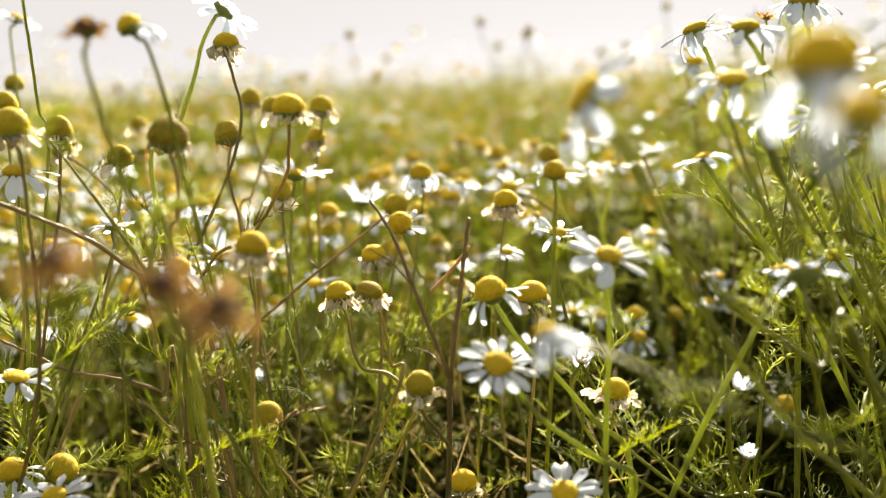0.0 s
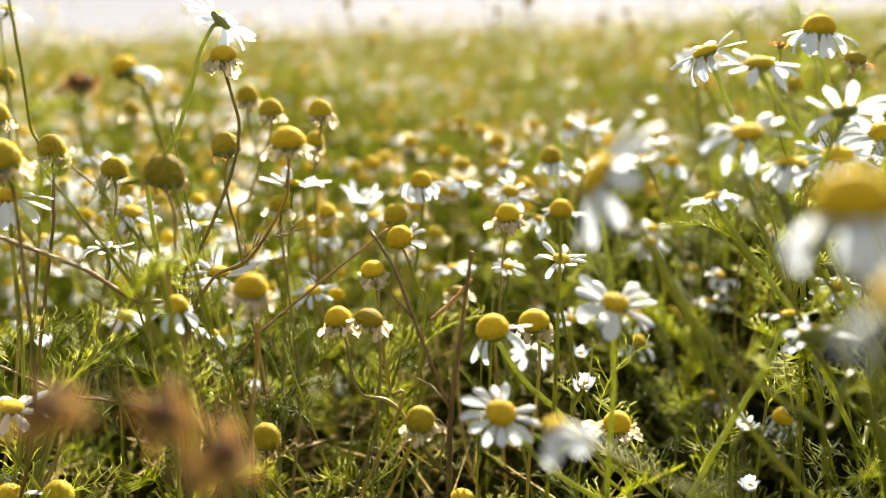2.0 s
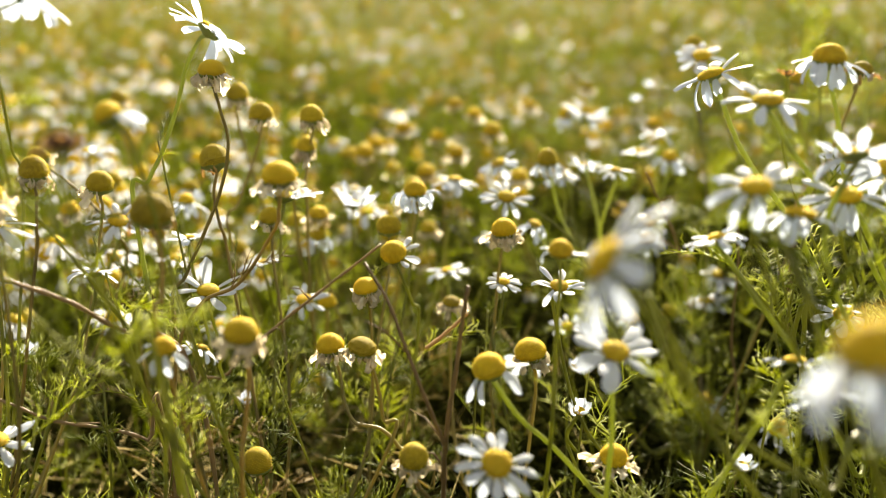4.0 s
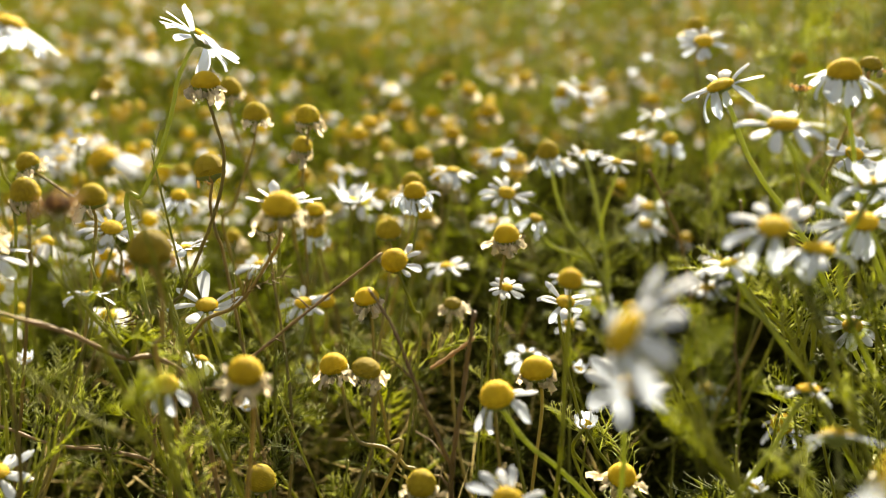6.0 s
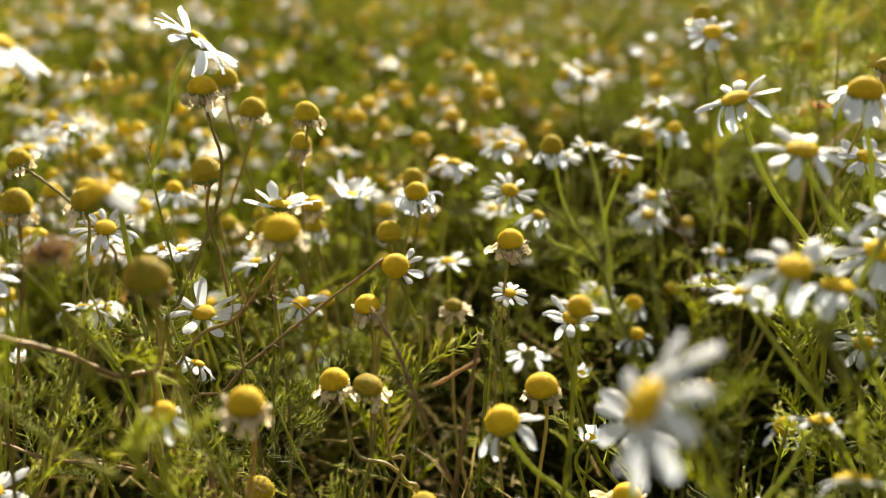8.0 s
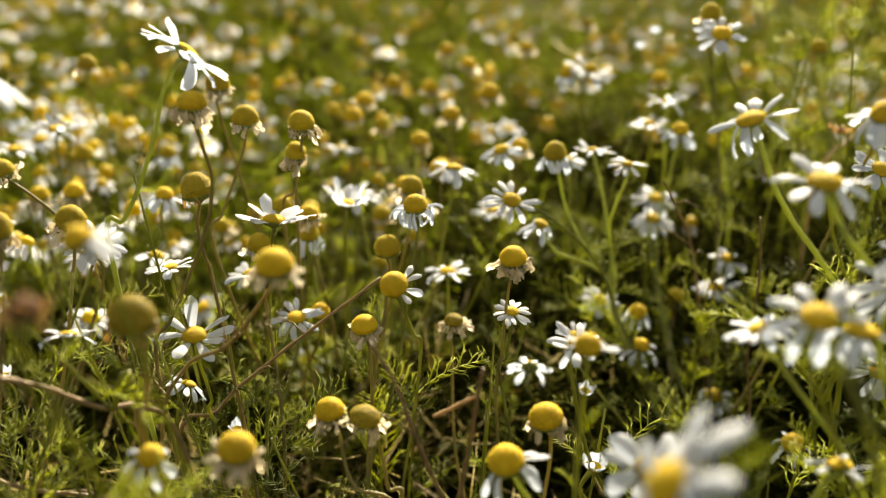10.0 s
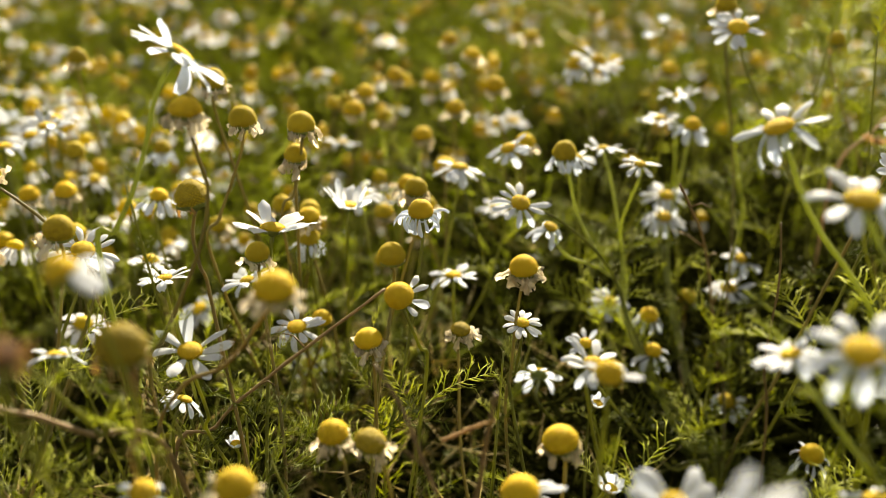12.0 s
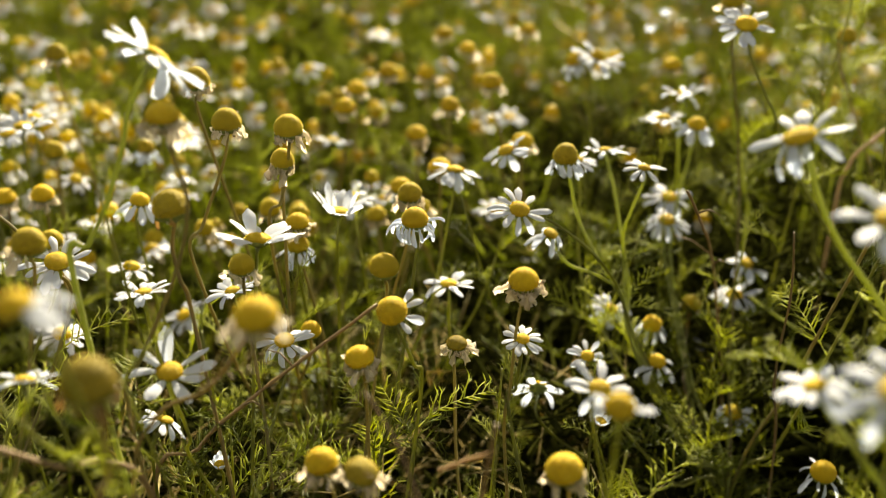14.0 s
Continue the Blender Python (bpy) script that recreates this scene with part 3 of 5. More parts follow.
flower((0.0241, 0.4187, 0.4041), (-0.05, -0.08, 1.0), 5.2, "wilt", "round", petals=16, length=6.2, lift=-24, spread=14, stem_by=[(0.0233, 0.4180, 0.3945), (0.0216, 0.4170, 0.3823), (0.0201, 0.4150, 0.3636), (0.0183, 0.4120, 0.3426)], leaves=12, leaf=0.38, leaf_from=0.04, leaf_step=0.010)
flower((0.0282, 0.3499, 0.3793), (-0.12, -0.1, 0.98), 5.6, "wilt", "round", petals=16, length=6.0, lift=-42, spread=20)
flower((-0.0196, 0.4118, 0.3972), (-0.12, -0.6, 0.8), 5.3, "fresh", "round", petals=15, length=7.0, lift=5, gaps=((75, 292),), stem_by=[(-0.0170, 0.4120, 0.3882), (-0.0127, 0.4140, 0.3752), (-0.0104, 0.4160, 0.3616)])
flower((-0.0221, 0.4371, 0.4020), (0.0, -0.1, 1.0), 5.3, "bare", "high", petals=8, length=2.6, lift=-60)
flower((0.0241, 0.4173, 0.3823), (0.08, -0.3, 0.95), 2.5, "fresh", petals=12, length=5.8, lift=6, spread=10, stem_by=[(0.0234, 0.4160, 0.3741), (0.0218, 0.4150, 0.3636), (0.0199, 0.4130, 0.3535)], stem=0.0006, leaves=8, leaf=0.36, leaf_from=0.02, leaf_step=0.009)
flower((-0.0874, 0.3901, 0.3893), (0.08, -0.24, 0.96), 4.2, "fresh", petals=10, length=12.0, lift=18, spread=12, tip=(0, 8), width=0.8, shape="flat", stem_by=[(-0.0869, 0.3900, 0.3790), (-0.0845, 0.3930, 0.3626), (-0.0834, 0.3960, 0.3466)])
flower((-0.0865, 0.4119, 0.4356), (-0.15, 0.05, 0.97), 5.9, "bare", "old", petals=14, length=4.4, lift=-70, spread=20, stem_by=[(-0.0874, 0.4120, 0.4202), (-0.0863, 0.4130, 0.4090), (-0.0835, 0.4140, 0.3906)], leaves=5)
flower((0.0331, 0.3106, 0.4244), (0.05, -0.2, 0.97), 3.7, "droop", "round", petals=9, length=6.0, lift=-8, spread=14, gaps=((195, 338), (60, 120)), stem_by=[(0.0331, 0.3110, 0.4132), (0.0324, 0.3120, 0.3986), (0.0322, 0.3130, 0.3835), (0.0318, 0.3150, 0.3672)], leaves=8, leaf=0.36, leaf_from=0.03, leaf_step=0.010)
flower((0.0035, 0.4468, 0.3650), (0.05, -0.15, 0.98), 4.0, "wilt", "oldlow", petals=11, length=5.5, lift=-12, spread=20)
flower((-0.0773, 0.4700, 0.4449), (0.0, -0.05, 1.0), 5.5, "wilt", petals=13, length=5.0, lift=-30, spread=20, stem_by=[(-0.0791, 0.4700, 0.4299), (-0.0837, 0.4700, 0.4180), (-0.0892, 0.4680, 0.4042), (-0.0936, 0.4660, 0.3901)])
flower((-0.0547, 0.4620, 0.4447), (-0.03, -0.05, 1.0), 5.3, "wilt", petals=11, length=6.5, lift=-10, spread=35, shape="curled", stem_by=[(-0.0562, 0.4650, 0.4286), (-0.0595, 0.4660, 0.4141), (-0.0646, 0.4670, 0.4004)])
flower((-0.0581, 0.4673, 0.4306), (0.05, -0.05, 1.0), 4.4, "wilt", petals=14, length=6.5, lift=-40, spread=12)
flower((-0.0126, 0.4937, 0.4070), (0.0, -0.1, 1.0), 5.0, "wilt", petals=13, length=6.5, lift=-30)
flower((0.0075, 0.5348, 0.4012), (0.1, 0.05, 1.0), 4.0, "fresh", petals=13, length=9.5, lift=-18, spread=14)
flower((0.0298, 0.4833, 0.4027), (0.1, -0.46, 0.88), 4.1, "fresh", petals=12, length=8.8, lift=6, spread=12, stem=0.00055, stem_by=[(0.0407, 0.489, 0.3957), (0.0509, 0.49, 0.3885), (0.0632, 0.49, 0.377), (0.0743, 0.495, 0.3588), (0.083, 0.505, 0.335)])
flower((0.0513, 0.5109, 0.4155), (0.0, -0.1, 1.0), 5.3, "droop", petals=14, length=7.0, lift=-48, spread=12, stem=0.00072, stem_by=[(0.0532, 0.511, 0.4055), (0.0552, 0.511, 0.3958), (0.0585, 0.509, 0.3847), (0.065, 0.500, 0.3728), (0.0743, 0.496, 0.3588), (0.083, 0.505, 0.335)])
flower((0.0892, 0.3697, 0.4678), (-0.36, -0.03, 0.93), 4.5, "fresh", petals=12, length=10.0, lift=-20, spread=16, tip=(16, 60), width=0.95, stem=0.00078, stem_by=[(0.0939, 0.3700, 0.4581), (0.0987, 0.3680, 0.4459), (0.1055, 0.3660, 0.4345), (0.1132, 0.3640, 0.4246), (0.1225, 0.3620, 0.4098)], leaves=4, root=(0.25, 0.42, 0.0))
flower((0.1326, 0.5486, 0.4594), (-0.1, -0.5, 0.86), 4.8, "fresh", petals=13, length=9.5, lift=2, stem_by=[(0.1371, 0.5490, 0.4424), (0.1432, 0.5480, 0.4300), (0.1501, 0.5460, 0.4164), (0.1583, 0.5440, 0.3972)])
flower((0.1378, 0.5871, 0.4628), (-0.1, -0.1, 1.0), 5.2, "wilt", petals=10, length=5.0, lift=-25)
flower((0.0949, 0.6765, 0.4158), (0.3, -0.1, 0.95), 4.8, "fresh", "round", petals=15, length=12.5, lift=25, spread=20)
flower((0.080, 0.672, 0.415), (-0.35, -0.2, 0.9), 4.8, "droop", "round", petals=12, length=8.0, lift=-35)
flower((-0.1273, 0.4025, 0.4286), (0.1, -0.1, 1.0), 5.3, "wilt", petals=9, length=7.0, lift=-15, spread=25, gaps=((290, 360), (0, 90)))
flower((-0.0827, 0.4057, 0.4827), (0.64, 0.36, 0.68), 4.8, "fresh", petals=22, width=0.95, length=11.8, lift=10, spread=15, stem=0.00078, stem_by=[(-0.0867, 0.4030, 0.4790), (-0.0919, 0.4020, 0.4696), (-0.0956, 0.4000, 0.4562), (-0.1015, 0.3980, 0.4406), (-0.1077, 0.3960, 0.4289), (-0.1129, 0.3940, 0.4192)], leaves=3, leaf=0.3)
flower((-0.0810, 0.3027, 0.4402), (0.05, -0.1, 1.0), 6.2, "bare", "old", petals=14, length=5.0, lift=-40, brown_stem=True, stem_by=[(-0.0791, 0.3020, 0.4269), (-0.0800, 0.3020, 0.4144), (-0.0820, 0.3030, 0.4007)], leaves=2)
flower((0.0924, 0.3181, 0.4654), (-0.05, -0.14, 0.98), 4.5, "fresh", "low", petals=15, length=9.5, lift=-2, spread=20, tip=(-8, 28), gaps=((250, 290),), stem=0.00078, root=(0.25, 0.40, 0.0), stem_by=[(0.0951, 0.3180, 0.4583), (0.1002, 0.3180, 0.4501), (0.1101, 0.3200, 0.4393), (0.1236, 0.3220, 0.4289)])
flower((0.1193, 0.3450, 0.4758), (0.05, -0.1, 1.0), 5.2, "droop", "round", petals=14, length=8.5, lift=-22, spread=18, tip=(6, 18), stem=0.00078, stem_by=[(0.1238, 0.3450, 0.4537), (0.1265, 0.3450, 0.4394), (0.1347, 0.3500, 0.4190), (0.1498, 0.3550, 0.3931)], root=(0.26, 0.42, 0.0))
flower((0.0761, 0.2730, 0.4499), (-0.12, -0.3, 0.95), 4.1, "fresh", petals=15, length=10.0, lift=2, spread=18, tip=(8, 30), width=1.0, gaps=((275, 335), (60, 90)), leaves=6, root=(0.23, 0.40, 0.0))
flower((0.0761 + 0.016, 0.2730 + 0.012, 0.4499 - 0.010), (0.1, 0.1, 1.0), 4.2, "droop", "low", petals=11, length=8.0, lift=-22, spread=18, root=(0.25, 0.43, 0.0))
flower((0.0785, 0.3141, 0.4263), (-0.30, 0.10, 0.95), 2.7, "fresh", petals=14, length=7.8, lift=3, spread=8, stem=0.00078, stem_by=[(0.0824, 0.3140, 0.4193), (0.0901, 0.3140, 0.4087), (0.0996, 0.3150, 0.3962), (0.1090, 0.3160, 0.3833)], leaves=7)
flower((-0.063, 0.428, 0.4165), (0.10, 0.20, 0.97), 4.6, "fresh", petals=15, length=11.5, lift=34, spread=13, width=1.0, gaps=((255, 300),))
flower((-0.0685, 0.424, 0.4095), (0.0, -0.1, 1.0), 4.4, "wilt", petals=12, length=5.0, lift=-35)
flower((-0.0413, 0.4997, 0.3968), (0.06, 0.12, 0.98), 4.4, "fresh", petals=14, length=11.0, lift=46, spread=16, shape="flat")
flower((0.0293, 0.5378, 0.4084), (-0.35, -0.3, 0.88), 3.6, "fresh", petals=11, length=8.5, lift=0, spread=16)
flower((0.0442, 0.4956, 0.3868), (0.3, -0.25, 0.9), 3.2, "fresh", petals=10, length=9.0, lift=-30, spread=24, stem=0.00072, stem_by=[(0.051, 0.495, 0.3735), (0.0603, 0.495, 0.3693), (0.0673, 0.495, 0.3657), (0.0746, 0.495, 0.3585), (0.083, 0.505, 0.335)])
flower((0.0029, 0.5002, 0.3632), (0.0, 0.05, 1.0), 3.6, "fresh", petals=12, length=9.0, lift=5)
flower((0.0388, 0.4777, 0.3255), (0.1, 0.80, 0.35), 4.0, "fresh", petals=9, length=8.0, lift=-12)
flower((0.0822, 0.5465, 0.3249), (0.05, -0.4, 0.9), 3.4, "fresh", petals=11, length=9.0, lift=6)
flower((0.1483, 0.6028, 0.2628), (0.2, -0.5, 0.84), 4.2, "fresh", petals=12, length=10.0, lift=0)
flower((0.1486, 0.4438, 0.3047), (0.0, -0.25, 0.97), 5.2, "droop", "round", petals=11, length=9.0, lift=-30, spread=16, width=0.6)
flower((0.0744, 0.5442, 0.4055), (0.0, 0.25, 0.95), 3.2, "fresh", petals=11, length=8.0, lift=10, stem=0.00072, stem_by=[(0.0779, 0.54, 0.3902), (0.0809, 0.53, 0.3706), (0.0835, 0.52, 0.350), (0.083, 0.505, 0.330)])
flower((0.0744 - 0.012, 0.5442 + 0.004, 0.4055 - 0.006), (-0.2, -0.3, 0.9), 3.0, "fresh", petals=10, length=8.0, lift=-10)
flower((0.0840, 0.5105, 0.4089), (0.05, -0.2, 0.97), 2.6, "fresh", petals=10, length=7.5, lift=0, stem=0.00072, stem_by=[(0.0841, 0.51, 0.4028), (0.0803, 0.512, 0.3895), (0.0785, 0.516, 0.3767), (0.0815, 0.522, 0.358), (0.083, 0.505, 0.330)])
flower((0.0958, 0.5207, 0.3310), (0.0, -0.2, 0.97), 4.6, "droop", "round", petals=9, length=8.0, lift=-40)
flower((0.1337, 0.5089, 0.2901), (0.1, -0.35, 0.93), 4.6, "droop", "low", petals=11, length=9.0, lift=-25)
flower((-0.0525, 0.4729, 0.3578), (0.1, -0.25, 0.97), 4.2, "bare", "round", petals=0, leaves=6)
flower((0.1143, 0.3110, 0.4388), (-0.1, -0.3, 0.95), 4.5, "fresh", petals=12, length=10.0, lift=-5, spread=16, tip=(0, 25), root=(0.27, 0.44, 0.0))
flower((0.0986, 0.2986, 0.3939), (0.05, 0.25, 0.95), 3.4, "fresh", petals=7, length=6.2, lift=-8, spread=20, stem=0.00078, stem_by=[(0.0956, 0.3000, 0.3859), (0.0918, 0.3000, 0.3762), (0.0879, 0.3020, 0.3672), (0.0827, 0.3040, 0.3560), (0.0770, 0.3060, 0.3426)], leaves=4)
flower((0.0918, 0.2620, 0.3994), (0.1, 0.62, 0.75), 4.6, "fresh", petals=8, length=7.0, lift=-14)
flower((-0.0679, 0.3611, 0.3346), (0.0, -0.12, 1.0), 5.5, "bare", "high", petals=6, length=4.0, lift=-60)
flower((-0.0950, 0.5127, 0.4486), (0.0, -0.05, 1.0), 5.4, "wilt", petals=12, length=5.0, lift=-30)
flower((0.0543, 0.3314, 0.3488), (0.1, -0.2, 0.97), 4.8, "wilt", "round", petals=13, length=6.5, lift=-10, spread=20)
flower((-0.1353, 0.3622, 0.4410), (0.05, 0.0, 1.0), 5.0, "wilt", petals=10, length=5.5, lift=-30, stem_by=[(-0.1348, 0.3600, 0.4299), (-0.1360, 0.3600, 0.4201), (-0.1382, 0.3600, 0.4062)])
flower((-0.1686, 0.4521, 0.4301), (-0.35, 0.0, 0.93), 5.0, "wilt", petals=10, length=5.0, lift=-20, stem_by=[(-0.1616, 0.4500, 0.4230), (-0.1488, 0.4480, 0.4121), (-0.1385, 0.4460, 0.3984), (-0.1355, 0.4450, 0.3789)], leaves=2)
flower((-0.0829, 0.2779, 0.4696), (-0.45, 0.0, 0.9), 3.5, "droop", "round", petals=12, length=8.5, lift=-25, spread=22, gaps=((80, 285),))
flower((-0.0839, 0.2483, 0.4673), (0.0, -0.05, 1.0), 3.2, "dead", petals=26, length=3.2, lift=40, spread=50)
flower((-0.0566, 0.1441, 0.4281), (0.0, -0.55, 0.83), 2.4, "dead", petals=24, length=4.8, lift=5, spread=40, leaves=0, stem=0.0003)
flower((-0.0449, 0.1567, 0.4219), (0.0, -0.55, 0.83), 2.4, "dead", petals=24, length=4.8, lift=5, spread=40, leaves=0, stem=0.0003)
flower((-0.0334, 0.1455, 0.4204), (0.0, -0.55, 0.83), 2.4, "dead", petals=24, length=4.8, lift=5, spread=40, leaves=0, stem=0.0003)
flower((0.0562, 0.1545, 0.4528), (-0.05, 0.10, 0.99), 5.9, "droop", "round", petals=11, length=10.0, lift=-30, width=0.85, spread=24, leaves=2, root=(0.19, 0.24, 0.0))
flower((0.0510, 0.1255, 0.4457), (0.1, 0.1, 0.98), 3.6, "droop", "round", petals=6, length=8.5, lift=-50, spread=14, leaves=0, gaps=((225, 320),), root=(0.19, 0.20, 0.0))
flower((0.0288, 0.2160, 0.4477), (-0.84, -0.04, 0.54), 4.7, "fresh", petals=10, length=12.5, lift=-8, spread=12, tip=(8, 0), width=1.1, stem=0.00069, stem_by=[(0.0325, 0.2180, 0.4420), (0.0392, 0.2220, 0.4346), (0.0520, 0.2300, 0.4132), (0.0678, 0.2400, 0.3961), (0.0939, 0.2550, 0.3757), (0.1167, 0.2700, 0.3579)], leaves=3, leaf=0.8, root=(0.25, 0.36, 0.0))
flower((0.0183, 0.1976, 0.4022), (-0.35, 0.1, 0.9), 2.4, "fresh", petals=5, length=9.0, lift=-6, spread=30, leaves=3, leaf=0.75, leaf_from=0.035, leaf_step=0.012, stem=0.0005, root=(0.24, 0.33, 0.0), gaps=((60, 160),), stem_by=[(0.0215, 0.1965, 0.3995), (0.0285, 0.192, 0.3985), (0.0368, 0.188, 0.3955), (0.0465, 0.184, 0.3915), (0.0631, 0.187, 0.3831), (0.0868, 0.20, 0.3686)])
flower((-0.1416, 0.3223, 0.3624), (0.2, -0.12, 0.97), 4.2, "fresh", petals=11, length=9.0, lift=10, spread=14)
flower((-0.1324, 0.3293, 0.3285), (0.1, -0.1, 1.0), 5.6, "bare", "high", petals=5, length=4.0, lift=-60)
flower((-0.1324 - 0.017, 0.3293, 0.3285), (-0.1, -0.3, 1.0), 5.0, "droop", "round", petals=10, length=8.0, lift=-30)
flower((0.0027, 0.3752, 0.3011), (0.0, -0.15, 1.0), 5.4, "wilt", "round", petals=12, length=6.0, lift=-30)
flower((0.0321, 0.2900, 0.3303), (0.0, -0.5, 0.86), 4.2, "fresh", petals=13, length=8.5, lift=12)
flower((-0.1241, 0.3000, 0.3302), (0.0, -0.4, 0.9), 4.0, "fresh", petals=12, length=8.0, lift=5)
flower((-0.2087, 0.5166, 0.4912), (0.2, 0.1, 0.97), 4.6, "fresh", petals=13, length=9.0, lift=5, leaves=2)
flower((-0.1121, 0.3100, 0.4986), (0.3, 0.1, 0.95), 4.4, "fresh", petals=12, length=11.0, lift=-6, leaves=0, stem=0.0005, stem_by=[(-0.1265, 0.3200, 0.4905), (-0.1328, 0.3350, 0.4819), (-0.1379, 0.3500, 0.4685), (-0.1408, 0.3600, 0.4478), (-0.1393, 0.3600, 0.4281)])
flower((-0.1301, 0.3098, 0.4442), (-0.1, -0.1, 1.0), 5.6, "wilt", petals=10, length=6.0, lift=-25)
flower((-0.1693, 0.4000, 0.4502), (0.0, 0.0, 1.0), 5.2, "wilt", petals=12, length=5.0, lift=-25)
flower((-0.2143, 0.5200, 0.4604), (0.0, 0.0, 1.0), 5.0, "bare", petals=5, length=4.0, lift=-60)
flower((-0.1424, 0.3400, 0.4279), (0.1, -0.2, 0.97), 4.6, "fresh", petals=12, length=10.0, lift=-15)
flower((-0.1834, 0.6200, 0.4348), (0.0, 0.0, 1.0), 5.2, "wilt", petals=11, length=5.0, lift=-25)
flower((-0.1850, 0.6000, 0.3915), (0.0, 0.0, 1.0), 5.0, "bare", petals=4, length=4.0, lift=-60)
flower((-0.1332, 0.4384, 0.4051), (0.25, -0.35, 0.9), 4.4, "fresh", petals=13, length=9.5, lift=14, spread=14)
flower((-0.1241, 0.5167, 0.3970), (0.15, 0.0, 0.98), 4.2, "droop", "round", petals=10, length=9.0, lift=-25)
flower((-0.1952, 0.6066, 0.4064), (0.0, 0.0, 1.0), 4.4, "fresh", petals=13, length=9.5, lift=15)
flower((-0.1952 - 0.02, 0.6066 - 0.02, 0.4064 - 0.008), (0.0, 0.1, 1.0), 4.4, "fresh", petals=13, length=10.0, lift=12)
flower((0.1308, 0.6000, 0.3993), (0.1, -0.1, 1.0), 4.6, "droop", "round", petals=12, length=9.0, lift=-25, stem=0.00072)
flower((0.1293, 0.6226, 0.4083), (0.1, 0.0, 1.0), 3.6, "fresh", petals=11, length=9.0, lift=18, stem=0.00072)
flower((0.1293 - 0.015, 0.6226 - 0.02, 0.4083 - 0.006), (-0.1, 0.0, 1.0), 3.6, "fresh", petals=11, length=8.5, lift=10)
flower((-0.0693, 0.6071, 0.3549), (0.0, -0.1, 1.0), 5.0, "wilt", petals=10, length=5.0, lift=-25)
flower((0.1508, 0.5600, 0.3412), (0.05, -0.3, 0.95), 4.0, "droop", "low", petals=12, length=8.5, lift=-12, stem=0.00072)
flower((0.0571, 0.4700, 0.3443), (0.0, -0.4, 0.9), 2.8, "fresh", petals=9, length=6.0, lift=10)
flower((0.0390, 0.3600, 0.3981), (0.05, -0.35, 0.93), 3.2, "fresh", petals=10, length=8.0, lift=14, spread=18)
flower((-0.0802, 0.3000, 0.4009), (0.1, -0.3, 0.95), 3.6, "droop", "round", petals=7, length=6.5, lift=-40)
flower((-0.0812, 0.4700, 0.3770), (-0.2, 0.0, 0.98), 3.0, "fresh", petals=14, length=8.0, lift=15)
flower((-0.1006, 0.4200, 0.4018), (-0.1, 0.1, 0.98), 2.8, "fresh", petals=14, length=7.5, lift=16, spread=7)
flower((-0.1184, 0.3600, 0.4056), (0.05, 0.35, 0.94), 3.0, "fresh", petals=11, length=7.0, lift=14, spread=16)
flower((-0.0955, 0.4080, 0.3600), (0.35, 0.25, 0.9), 2.8, "fresh", petals=11, length=7.0, lift=-12, spread=16)
flower((-0.0772, 0.5600, 0.3752), (0.0, -0.1, 1.0), 5.0, "wilt", petals=10, length=5.0, lift=-25)
flower((-0.0615, 0.5400, 0.3805), (0.0, -0.1, 1.0), 4.6, "bare", petals=5, length=4.0, lift=-50)
flower((-0.072, 0.579, 0.276), (0.0, -0.4, 0.9), 4.2, "fresh", petals=12, length=8.5, lift=0)
flower((0.1421, 0.5500, 0.3296), (0.0, -0.1, 1.0), 4.2, "fresh", petals=12, length=9.0, lift=0, stem=0.00072)
flower((0.1246, 0.5600, 0.3207), (0.0, -0.1, 1.0), 5.0, "bare", petals=5, length=5.0, lift=-40)
flower((0.0938, 0.5000, 0.3237), (0.1, -0.3, 0.95), 4.0, "droop", "round", petals=10, length=9.0, lift=-30, stem=0.00072)
flower((0.1203, 0.6000, 0.3606), (0.0, -0.3, 0.95), 4.2, "fresh", petals=12, length=10.0, lift=-10, stem=0.00072)
flower((0.1146, 0.5800, 0.3565), (0.0, -0.3, 0.95), 4.2, "fresh", petals=12, length=10.0, lift=-10, stem=0.00072)
flower((0.1706, 0.4500, 0.4245), (0.1, -0.5, 0.85), 4.0, "fresh", petals=14, length=8.5, lift=5)
flower((0.1994, 0.6000, 0.4427), (0.0, -0.1, 1.0), 4.6, "bare", petals=5, length=4.0, lift=-50)
flower((0.1370, 0.3600, 0.3862), (-0.2, -0.4, 0.9), 3.4, "fresh", petals=9, length=8.0, lift=0)
flower((-0.0585, 0.5000, 0.3830), (0.0, -0.1, 1.0), 4.6, "droop", petals=12, length=7.5, lift=-35)
flower((-0.0395, 0.5600, 0.3793), (0.0, -0.2, 1.0), 4.2, "fresh", petals=12, length=9.0, lift=10)
flower((0.0331, 0.6200, 0.3482), (0.0, -0.1, 1.0), 4.2, "fresh", petals=12, length=9.0, lift=0)
flower((-0.0601, 0.4500, 0.3659), (0.0, -0.3, 0.95), 3.8, "fresh", petals=12, length=8.0, lift=10)
